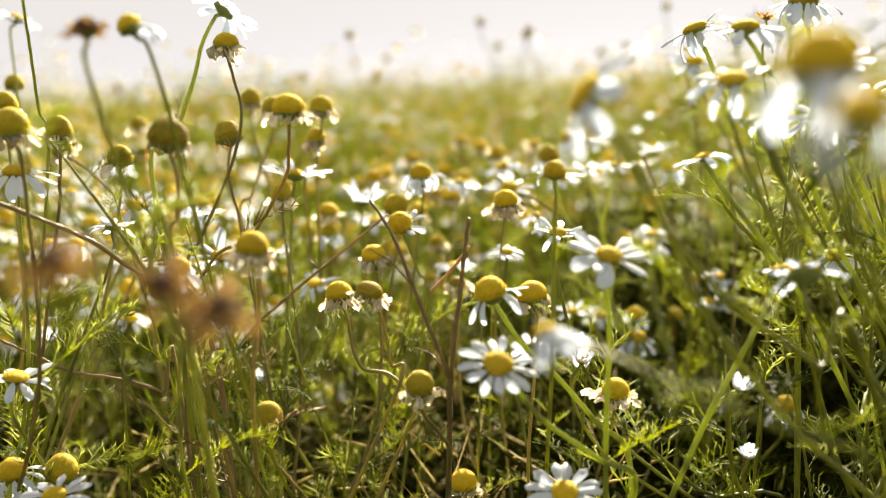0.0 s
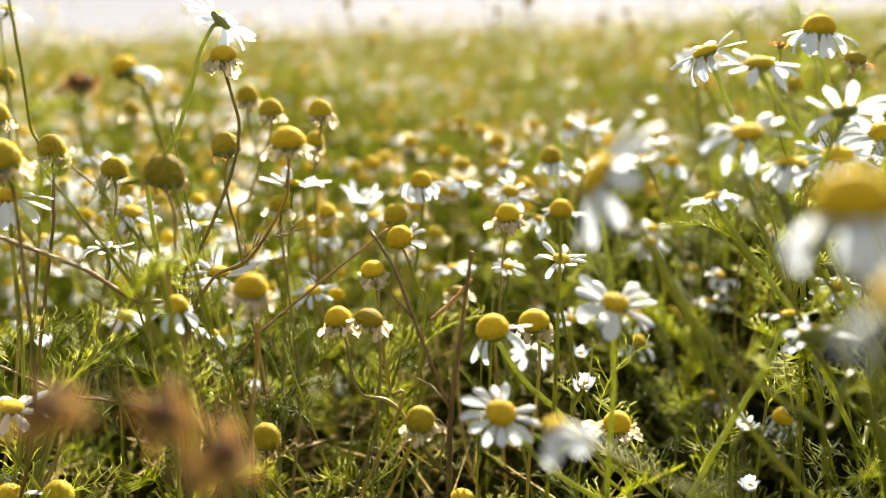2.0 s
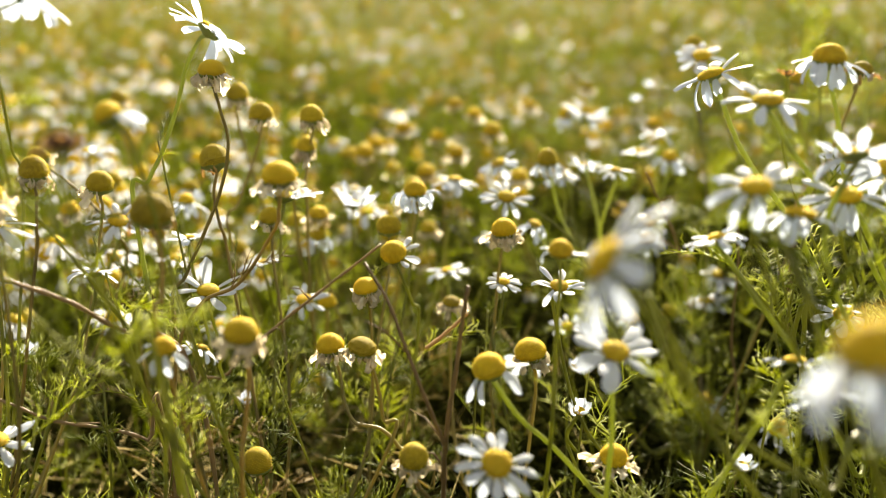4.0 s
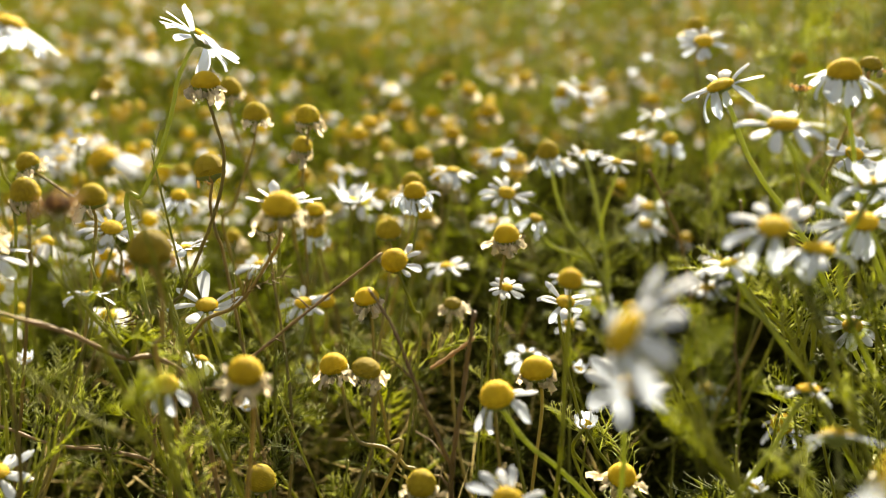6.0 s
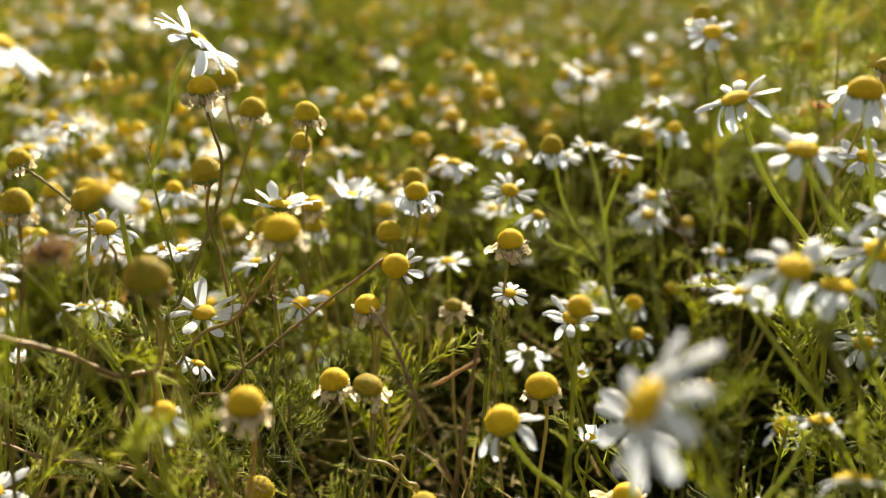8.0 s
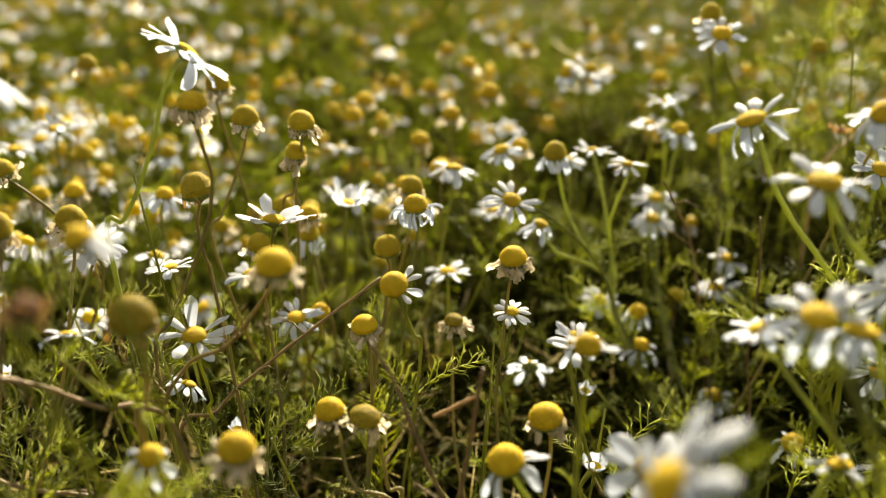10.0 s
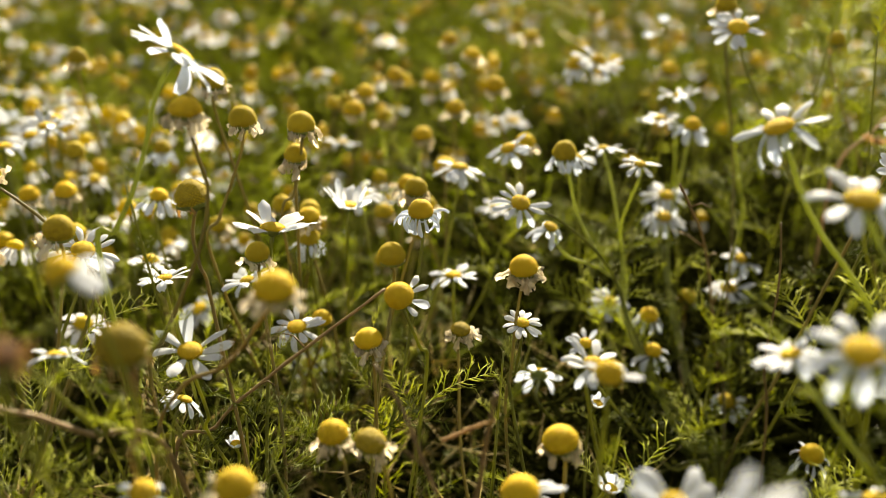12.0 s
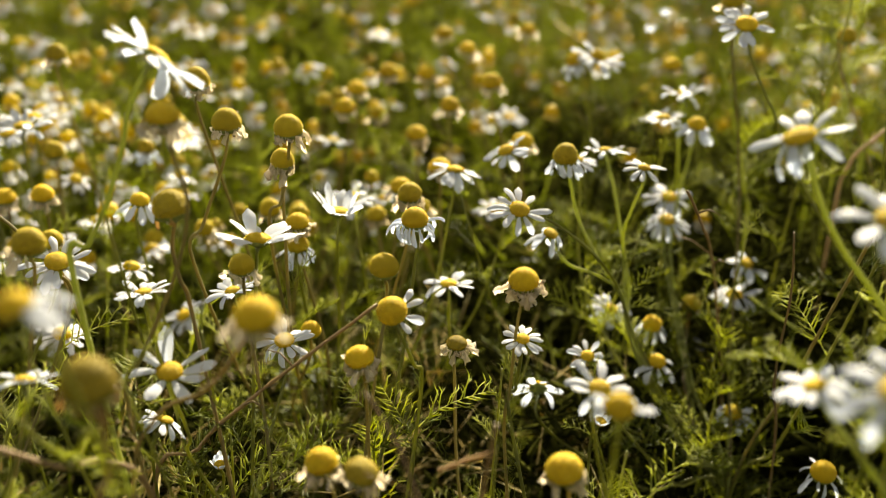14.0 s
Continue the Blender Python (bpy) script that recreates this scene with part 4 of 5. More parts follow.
for at, r in (((0.025, 0.729, 0.409), 5.4), ((0.0, 0.738, 0.392), 5.6), ((-0.023, 0.697, 0.404), 5.6), ((0.033, 0.655, 0.408), 5.8), ((0.011, 0.663, 0.393), 5.6), ((-0.008, 0.63, 0.388), 5.6),
              ((-0.041, 0.695, 0.395), 5.8), ((-0.046, 0.653, 0.396), 5.8), ((0.143, 0.702, 0.404), 5.4), ((0.047, 0.62, 0.386), 5.4), ((-0.016, 0.56, 0.385), 5.2), ((0.002, 0.566, 0.392), 5.6),
              ((0.012, 0.76, 0.412), 5.4), ((0.070, 0.80, 0.405), 5.4)):
    flower(at, (random.uniform(-0.15, 0.15), -0.1, 1.0), r, "wilt", "round", petals=10, length=5.5, lift=-32, spread=16, leaves=3, fringe=True)
flower((-0.188, 0.574, 0.412), (0.1, 0.0, 1.0), 4.4, "fresh", petals=13, length=9.5, lift=22, spread=14)
flower((-0.222, 0.640, 0.388), (0.0, -0.2, 1.0), 4.2, "fresh", petals=13, length=9.5, lift=16, spread=14)
flower((-0.196, 0.558, 0.384), (0.0, -0.1, 1.0), 5.2, "wilt", "round", petals=11, length=6.0, lift=-30)
flower((-0.176, 0.55, 0.388), (0.0, -0.1, 1.0), 5.2, "wilt", "round", petals=11, length=6.0, lift=-30)
flower((-0.058, 0.500, 0.393), (0.0, -0.1, 1.0), 4.8, "wilt", "round", petals=10, length=5.5, lift=-25)
for at in ((-0.0828, 0.4238, 0.3299), (0.0474, 0.3634, 0.3501), (0.0552, 0.4302, 0.3397), (-0.1770, 0.4411, 0.3465), (0.0905, 0.3127, 0.3535), (0.0998, 0.3343, 0.3226)):
    bud(at, (random.uniform(-0.3, 0.3), -0.2, 0.95), random.uniform(2.7, 3.2), leaves=3)
bud((0.0474, 0.3700, 0.3459), (0.2, -0.1, 0.97), 3.0, leaves=2)
bud((0.1489, 0.7500, 0.4227), (0.0, 0.0, 1.0), 3.4, leaves=1)
bud((0.1398, 0.7500, 0.4127), (0.0, 0.0, 1.0), 3.0, leaves=1)

# dead stalks and straws
branch("dead_stalk", [(0.007, 0.328, 0.408), (0.0051, 0.3280, 0.3962), (0.0027, 0.3280, 0.3794), (-0.0007, 0.3280, 0.3567), (-0.0018, 0.3300, 0.3327), (-0.0030, 0.3350, 0.2753), (0.0, 0.35, 0.0)], 0.0006, 0.0011, TWIG, "dead brown chamomile stalk, broken off at its top", 4, 3)
branch("dead_stalk", [(-0.0252, 0.3350, 0.4140), (-0.0180, 0.3300, 0.4026), (-0.011, 0.325, 0.384), (-0.0054, 0.3250, 0.3682), (-0.0011, 0.3260, 0.3557)], 0.0005, 0.0008, TWIG, "thin reddish-brown dead side stalk, leaning", 2, 4)
branch("straw", [(0.0066, 0.3300, 0.3983), (0.0011, 0.3400, 0.3894), (-0.0065, 0.3480, 0.3803)], 0.0005, 0.0007, STRAW, "pale dry straw leaning between the flowers", 0, 5, category="straw")
branch("dead_stalk", [(-0.155, 0.31, 0.428), (-0.135, 0.318, 0.417), (-0.116, 0.328, 0.405), (-0.104, 0.338, 0.392), (-0.094, 0.345, 0.388), (-0.086, 0.352, 0.370), (-0.082, 0.36, 0.30), (-0.08, 0.37, 0.0)], 0.0008, 0.0009, TWIG, "bent brown stalk lying across the leaves", 2, 6)
branch("dead_stalk", [(-0.024, 0.41, 0.400), (-0.045, 0.409, 0.384), (-0.066, 0.407, 0.368), (-0.085, 0.405, 0.35), (-0.105, 0.405, 0.31), (-0.115, 0.41, 0.0)], 0.0005, 0.0008, TWIG, "long thin brown stalk slanting through the flowers", 3, 7)
branch("dead_stalk", [(0.089, 0.464, 0.416), (0.102, 0.488, 0.395), (0.117, 0.514, 0.367), (0.130, 0.532, 0.32), (0.14, 0.54, 0.25), (0.145, 0.55, 0.0)], 0.0005, 0.0007, TWIG, "thin dark-brown dried stalk with small knots", 4, 8)
branch("dead_stalk", [(0.123, 0.445, 0.407), (0.127, 0.449, 0.38), (0.128, 0.455, 0.34), (0.135, 0.46, 0.28), (0.14, 0.47, 0.0)], 0.0004, 0.0007, TWIG, "thin dark-brown dried stalk with small knots", 2, 9)
branch("straw", [(0.245, 0.60, 0.415), (0.217, 0.585, 0.397), (0.200, 0.578, 0.382), (0.197, 0.58, 0.33), (0.20, 0.60, 0.0)], 0.0009, 0.0010, STRAW, "pale dry straw leaning between the flowers", 0, 10, category="straw")
branch("green_stalk", [(-0.1232, 0.3200, 0.4388), (-0.1164, 0.3250, 0.4258), (-0.1092, 0.3300, 0.4111), (-0.1008, 0.3350, 0.3936), (-0.0921, 0.3400, 0.3710), (-0.09, 0.37, 0.0)], 0.0003, 0.0012, STEM, "thick ribbed green stalk leaning through the leaves", 0, 11, 5)
branch("green_stalk", [(-0.1034, 0.2500, 0.4378), (-0.0955, 0.2500, 0.4265), (-0.0871, 0.2550, 0.4142), (-0.0779, 0.2600, 0.4043), (-0.0701, 0.2650, 0.3894), (-0.05, 0.30, 0.0)], 0.0003, 0.0010, STEM, "thin green stalk slanting close by", 0, 13, 2)
branch("dead_stalk", [(-0.1559, 0.3450, 0.3690), (-0.1443, 0.3480, 0.3616), (-0.1338, 0.3500, 0.3554), (-0.1188, 0.3520, 0.3518), (-0.1045, 0.3560, 0.3449), (-0.0983, 0.3600, 0.3338), (-0.085, 0.37, 0.0)], 0.0005, 0.0008, TWIG, "thin brown stalk with feathery leaves, lying low", 3, 15, 5)
branch("green_stalk", [(0.1141, 0.7000, 0.4318), (0.1390, 0.7200, 0.4235), (0.1667, 0.7400, 0.4196), (0.1867, 0.7600, 0.4008), (0.2, 0.8, 0.0)], 0.0003, 0.0012, STEM, "arching pale green stalk", 0, 14)

branch("green_stalk", [(0.0926, 0.3500, 0.4102), (0.0994, 0.3500, 0.4006), (0.1098, 0.3520, 0.3895), (0.1169, 0.3540, 0.3781), (0.1232, 0.3560, 0.3599), (0.13, 0.37, 0.0)], 0.0007, 0.0011, STEM, "light green leafy stalk, bent near its top", 0, 21, 9)
branch("green_stalk", [(0.0817, 0.2700, 0.4365), (0.0867, 0.2700, 0.4275), (0.0941, 0.2720, 0.4112), (0.1033, 0.2750, 0.3916), (0.1140, 0.2780, 0.3708), (0.135, 0.285, 0.335), (0.20, 0.33, 0.20), (0.24, 0.36, 0.0)], 0.0006, 0.0010, STEM, "light green leafy stalk standing close by", 0, 22, 8)
branch("green_stalk", [(0.0455, 0.2500, 0.4292), (0.0519, 0.2500, 0.4178), (0.0600, 0.2520, 0.4003), (0.0700, 0.2550, 0.3827), (0.092, 0.262, 0.355), (0.14, 0.28, 0.30), (0.20, 0.33, 0.15), (0.22, 0.34, 0.0)], 0.0005, 0.0010, STEM, "light green leafy stalk standing close by", 0, 23, 5)

branch("green_stalk", [(0.2137, 0.6200, 0.4560), (0.2141, 0.6200, 0.4255), (0.2139, 0.6220, 0.3883), (0.2137, 0.6250, 0.3382), (0.22, 0.66, 0.0)], 0.0005, 0.0011, STEM_YOUNG, "light green leafy stalk at the edge of the flowers", 0, 31, 16)
branch("green_stalk", [(0.2086, 0.6600, 0.4428), (0.2230, 0.6600, 0.4095), (0.2364, 0.6620, 0.3689), (0.2483, 0.6650, 0.3216), (0.25, 0.70, 0.0)], 0.0005, 0.0011, STEM_YOUNG, "light green leafy stalk at the edge of the flowers", 0, 32, 16)
branch("green_stalk", [(0.1461, 0.6200, 0.4235), (0.1550, 0.6200, 0.3961), (0.1660, 0.6220, 0.3569), (0.1696, 0.6250, 0.3043), (0.16, 0.66, 0.0)], 0.0005, 0.0011, STEM_YOUNG, "light green leafy stalk among the flowers", 0, 33, 14)

branch("green_stalk", [(0.207, 0.62, 0.485), (0.2075, 0.62, 0.455), (0.208, 0.622, 0.426), (0.205, 0.63, 0.36), (0.20, 0.65, 0.0)], 0.0005, 0.0012, STEM_YOUNG, "tall pale green leafy stalk over the flowers", 6, 41, 18)
branch("green_stalk", [(0.240, 0.66, 0.475), (0.248, 0.66, 0.446), (0.249, 0.662, 0.398), (0.25, 0.67, 0.34), (0.24, 0.69, 0.0)], 0.0005, 0.0012, STEM_YOUNG, "tall pale green leafy stalk over the flowers", 6, 42, 18)
branch("green_stalk", [(0.196, 0.70, 0.475), (0.202, 0.70, 0.452), (0.213, 0.70, 0.405), (0.222, 0.71, 0.34), (0.23, 0.73, 0.0)], 0.0005, 0.0011, STEM_YOUNG, "tall pale green leafy stalk over the flowers", 6, 43, 16)
branch("green_stalk", [(0.224, 0.58, 0.47), (0.232, 0.585, 0.444), (0.236, 0.59, 0.40), (0.24, 0.60, 0.33), (0.25, 0.63, 0.0)], 0.0005, 0.0011, STEM_YOUNG, "tall pale green leafy stalk over the flowers", 6, 44, 16)

# the cupped flower, the half-hidden one and the dry heads among the taller stalks
flower((0.1110, 0.3000, 0.4527), (-0.06, 0.42, 0.90), 4.0, "fresh", petals=10, length=10.5, lift=20, spread=18, tip=(-14, 0), stem=0.00078, stem_by=[(0.1098, 0.300, 0.4462), (0.1077, 0.300, 0.4419), (0.1060, 0.302, 0.4339), (0.1080, 0.305, 0.420), (0.122, 0.315, 0.395)], leaves=3, root=(0.25, 0.40, 0.0))
flower((0.1370, 0.3350, 0.4426), (-0.30, -0.45, 0.84), 4.4, "fresh", petals=13, length=10.5, lift=-4, spread=12, stem=0.00078, root=(0.27, 0.42, 0.0))
flower((0.1085, 0.3500, 0.4692), (0.1, 0.0, 1.0), 1.3, "dead", petals=9, length=3.2, lift=62, spread=12, leaves=0, stem=0.0004, stem_by=[(0.1088, 0.350, 0.4640), (0.1075, 0.350, 0.4552), (0.115, 0.355, 0.430)], root=(0.25, 0.42, 0.0))
flower((0.1735, 0.4500, 0.4614), (0.1, -0.2, 0.97), 4.6, "bare", "oldlow", petals=12, length=5.0, lift=-20, spread=24, leaves=1, stem_by=[(0.1705, 0.450, 0.4524), (0.1690, 0.450, 0.4439)])

# leafy shoots at known places
def shoot(tip, foot, count, size):
    r = random.Random(int(tip[1] * 1e5))
    foot = (foot[0] + r.uniform(-0.10, 0.10), max(0.35, foot[1] + r.uniform(-0.02, 0.07)))
    leafy_shoot((*foot, 0.0), tip[2], int(abs(tip[0]) * 1e5), count, size, (tip[0] - foot[0], tip[1] - foot[1]))


shoot((0.0980, 0.3300, 0.4308), (0.20, 0.39), 9, 0.9)
shoot((0.1267, 0.3300, 0.4263), (0.21, 0.40), 9, 1.0)
shoot((0.1263, 0.3000, 0.3943), (0.20, 0.35), 9, 0.8)
shoot((0.1477, 0.3600, 0.4146), (0.22, 0.41), 8, 1.0)
shoot((-0.1173, 0.3600, 0.4175), (-0.11, 0.38), 8, 0.9)
shoot((-0.0926, 0.3600, 0.4046), (-0.07, 0.39), 8, 0.9)
shoot((-0.1123, 0.3400, 0.3720), (-0.09, 0.36), 8, 0.8)
shoot((-0.0384, 0.3800, 0.3288), (-0.03, 0.40), 7, 1.0)
shoot((0.0903, 0.3300, 0.3583), (0.08, 0.36), 7, 0.9)
shoot((-0.0924, 0.3500, 0.3520), (-0.07, 0.37), 8, 0.9)
shoot((-0.1036, 0.4000, 0.4431), (-0.12, 0.42), 7, 0.8)
shoot((-0.0786, 0.4000, 0.3969), (-0.08, 0.42), 9, 0.9)
shoot((-0.0293, 0.4200, 0.3820), (-0.03, 0.44), 7, 0.9)
shoot((0.0177, 0.4200, 0.3690), (0.03, 0.44), 7, 0.6)
shoot((-0.0105, 0.4200, 0.3624), (-0.01, 0.45), 8, 1.0)
shoot((0.1774, 0.5500, 0.4675), (0.20, 0.58), 9, 1.1)
shoot((0.1736, 0.5000, 0.4661), (0.20, 0.55), 9, 1.1)
shoot((0.1877, 0.6000, 0.4390), (0.21, 0.62), 8, 1.1)
shoot((0.0868, 0.5200, 0.3734), (0.10, 0.55), 8, 1.0)
shoot((0.0955, 0.5600, 0.4061), (0.09, 0.58), 8, 0.9)
shoot((0.1262, 0.5000, 0.3802), (0.14, 0.53), 8, 1.0)
shoot((0.1009, 0.3300, 0.4033), (0.11, 0.36), 8, 0.9)
shoot((0.1148, 0.3400, 0.4273), (0.13, 0.37), 9, 0.9)
shoot((-0.0591, 0.3600, 0.3661), (-0.05, 0.38), 8, 1.0)
shoot((-0.1167, 0.3300, 0.3827), (-0.12, 0.36), 8, 1.0)
shoot((0.0520, 0.4400, 0.3425), (0.06, 0.46), 8, 0.9)
shoot((0.0115, 0.3700, 0.3723), (0.03, 0.39), 8, 0.6)
shoot((0.0532, 0.3800, 0.3618), (0.06, 0.40), 8, 0.7)
shoot((0.1113, 0.4700, 0.3266), (0.12, 0.49), 8, 1.0)


# ---- the meadow beyond: joined, too many to count ----
def arrays(v, f):
    f = [tuple(t) for q in f for t in ((q[0], q[i], q[i + 1]) for i in range(1, len(q) - 1))]
    return np.array([tuple(p) for p in v], dtype=np.float32), np.array(f, dtype=np.int32)


def joined(*pieces):
    """Pieces of (vertices, triangles, slot) as one template."""
    vs, fs, ms, n = [], [], [], 0
    for v, f, slot in pieces:
        vs.append(v); fs.append(f + n); ms.append(np.full(len(f), slot)); n += len(v)
    return np.concatenate(vs), np.concatenate(fs), np.concatenate(ms)


def far_flower(seed, lift, rays, length=0.0082, r=0.0047, high=0.9, tilt=0.3, seg=7, stalk=0.11, ray_slot=1, steps=((0, 0.35), (0.55, 1.0), (1.0, 0.6))):
    """A plain small flower for the distance: disc dome, petals as single bent blades, and a stalk."""
    rng = random.Random(seed)
    rot = Matrix.Rotation(tilt, 3, "X") @ Matrix.Rotation(rng.uniform(-0.3, 0.3), 3, "Y")
    v, f = [], []
    for z, q in ((-0.1, 0.8), (0.25, 1.0), (0.7, 0.7)):
        for k in range(seg):
            a = 6.2832 * k / seg
            v.append(rot @ Vector((q * r * math.cos(a), q * r * math.sin(a), z * r * high)))
    v.append(rot @ Vector((0, 0, r * high)))
    for i in range(2):
        for k in range(seg):
            j = (k + 1) % seg
            f.append((i * seg + k, i * seg + j, (i + 1) * seg + j, (i + 1) * seg + k))
    for k in range(seg):
        f.append((2 * seg + k, 2 * seg + (k + 1) % seg, 3 * seg))
    out = [(*arrays(v, f), 0)]
    for i in range(rays):
        a = 6.2832 * (i + rng.uniform(-0.3, 0.3)) / rays
        el = radians(lift + rng.uniform(-15, 15))
        m = rot @ Matrix.Rotation(a, 3, "Z")
        pv = []
        for s, w in steps:
            e = el - 0.5 * s
            for c in (-1, 1):
                pv.append(m @ Vector((r * 0.8 + length * s * math.cos(e), c * w * 0.0017, length * s * math.sin(e))))
        out.append((*arrays(pv, [(2 * k, 2 * k + 2, 2 * k + 3, 2 * k + 1) for k in range(len(steps) - 1)]), ray_slot))
    sv, sf = [], []
    spike(sv, sf, Vector((rng.uniform(-0.45, 0.45) * stalk, rng.uniform(-0.45, 0.45) * stalk, -stalk)), Vector((0, 0, 0)), 0.0007)
    out.append((np.array([tuple(p) for p in sv], dtype=np.float32), np.array(sf), 2))
    return joined(*out)


def far_tuft(seed, threads=16, reach=0.05, thick=0.0009, slot=2):
    """A loose tuft of leaf threads."""
    rng = random.Random(seed)
    v, f = [], []
    for i in range(threads):
        foot = Vector((rng.uniform(-0.012, 0.012), rng.uniform(-0.012, 0.012), rng.uniform(-0.06, 0.02)))
        way = Vector((rng.gauss(0, 0.8), rng.gauss(0, 0.8), rng.uniform(-0.35, 0.9))).normalized()
        spike(v, f, foot, foot + way * reach * rng.uniform(0.4, 1.0), thick)
    return joined((np.array([tuple(p) for p in v], dtype=np.float32), np.array(f), slot))


def scatter(name, templates, places, label, category):
    """Sets templates at rows of x, y, z, turn, size, which: one mesh."""
    vs, fs, ms, n = [], [], [], 0
    for w, (tv, tf, tm) in enumerate(templates):
        rows = places[places[:, 5].astype(int) == w]
        if not len(rows):
            continue
        c, s = np.cos(rows[:, 3])[:, None], np.sin(rows[:, 3])[:, None]
        x = (tv[None, :, 0] * c - tv[None, :, 1] * s) * rows[:, 4, None] + rows[:, 0, None]
        y = (tv[None, :, 0] * s + tv[None, :, 1] * c) * rows[:, 4, None] + rows[:, 1, None]
        z = np.repeat(tv[None, :, 2], len(rows), 0) * rows[:, 4, None] + rows[:, 2, None]
        vs.append(np.stack([x, y, z], -1).reshape(-1, 3))
        fs.append((tf[None] + (np.arange(len(rows)) * len(tv))[:, None, None]).reshape(-1, 3) + n)
        ms.append(np.tile(tm, len(rows)))
        n += len(rows) * len(tv)
    me = mesh(name, np.concatenate(vs), np.concatenate(fs), [FIELD_DISC, FIELD_PETAL, FIELD_LEAF, FIELD_DRY, FIELD_SHADE], np.concatenate(ms), smooth=False)
    tagged(new(name, me), label, category, kind="stuff")


def canopy(x, y):
    """The height of the flower tops over the ground: gently uneven."""
    return 0.385 + 0.03 * math.sin(x * 5.1 + y * 2.3) + 0.022 * math.sin(x * 2.2 - y * 3.7 + 1.3) + 0.014 * math.sin(x * 11 + y * 7) + rise(x, y)


def around(count, box, seed, drop=(0.02, 0.16), sizes=(0.9, 1.4), kinds=6):
    """Chance places in a box of the plan: x from, to, y from, to."""
    rng = np.random.default_rng(seed)
    rows = []
    for _ in range(count):
        x, y = rng.uniform(box[0], box[1]), rng.uniform(box[2], box[3])
        rows.append((x, y, canopy(x, y) - rng.uniform(*drop), rng.uniform(0, 6.28), rng.uniform(*sizes), rng.integers(kinds)))
    return np.array(rows)


def beyond(count, seed, drop, sizes, kinds=6):
    """Chance places out of sight all round, where the meadow goes on."""
    rng = np.random.default_rng(seed)
    rows = []
    while len(rows) < count:
        x, y = rng.uniform(-7, 7), rng.uniform(-6, 9)
        if (y > 0.3 and abs(x) < 0.54 * y + 0.1) or (abs(x) < 1.2 and -1.1 < y < 1.2):
            continue
        rows.append((x, y, canopy(x, y) - rng.uniform(*drop), rng.uniform(0, 6.28), rng.uniform(*sizes), rng.integers(kinds)))
    return np.array(rows)


def strewn(count, near, far, seed, half=0.56, drop=(0.0, 0.05), sizes=(0.8, 1.15), kinds=6, margin=0.15, weights=None, low_front=False, thin_right=0.0, tall=0.0):
    """Chance places in the wedge of meadow ahead, evenly per area."""
    rng = np.random.default_rng(seed)
    rows = []
    while len(rows) < count:
        y = math.sqrt(rng.uniform(near * near, far * far))
        x = rng.uniform(-1, 1) * (half * y + margin)
        z = canopy(x, y) - rng.uniform(*drop)
        if rng.random() < tall:
            z += rng.uniform(0.03, 0.09) * min(2.0, max(1.0, y / 3))
        if low_front and y < 0.46:
            z -= 0.06
        if y < 0.95 and x > 0.06 and rng.random() < thin_right:
            continue
        rows.append((x, y, z, rng.uniform(0, 6.28), rng.uniform(*sizes), rng.choice(kinds, p=weights)))
    return np.array(rows)


def far_heads(**more):
    return [far_flower(1, 5, 10, **more), far_flower(2, -35, 9, **more), far_flower(3, 15, 11, tilt=-0.2, **more), far_flower(4, -60, 6, 0.007, 0.0055, 1.2, **more), far_flower(5, -55, 7, 0.005, 0.0058, 1.3, ray_slot=3, **more), far_flower(6, 0, 11, tilt=0.6, **more)]


FAR = far_heads()
FARTHEST = far_heads(seg=5, steps=((0, 0.7), (1.0, 0.85)))
TUFTS = [far_tuft(n, 14, 0.028, 0.0008) for n in range(6)]
# thread clumps in the shade-dark leaf colour (slot 4)
SHADE_CLUMPS = [far_tuft(n + 20, 26, 0.055, 0.0015, 4) for n in range(6)]
TALL = []
for n in range(4):
    vs, fs, ms = far_flower(30 + n, (5, -35, -60, -65)[n], (11, 9, 6, 5)[n], 0.009 - 0.0012 * n, 0.0046 + 0.0003 * n, 0.8 + 0.15 * n, 0.2, stalk=0.34)
    for k in range(5):
        tv, tf, tm = far_tuft(60 + 5 * n + k, 9, 0.034, 0.0008)
        tv = tv + np.array((0.0, 0.0, -0.05 - 0.045 * k), dtype=np.float32)
        fs, vs, ms = np.concatenate([fs, tf + len(vs)]), np.concatenate([vs, tv]), np.concatenate([ms, tm])
    TALL.append((vs, fs, ms))
DRY_TUFTS = [far_tuft(n + 90, 12, 0.032, 0.0005, 3) for n in range(6)]
SPRAYS = []
for n in range(6):
    sv, sf = feather_leaf(n + 70, 0.045, 7, 1, 0.0005, 0.3 + 0.2 * (n % 3))
    turn = np.array(Euler((0.3 * n - 0.8, -0.9 + 0.25 * n, 0)).to_matrix())
    SPRAYS.append((np.array(sv, dtype=np.float32) @ turn.T.astype(np.float32), sf, np.full(len(sf), 2)))
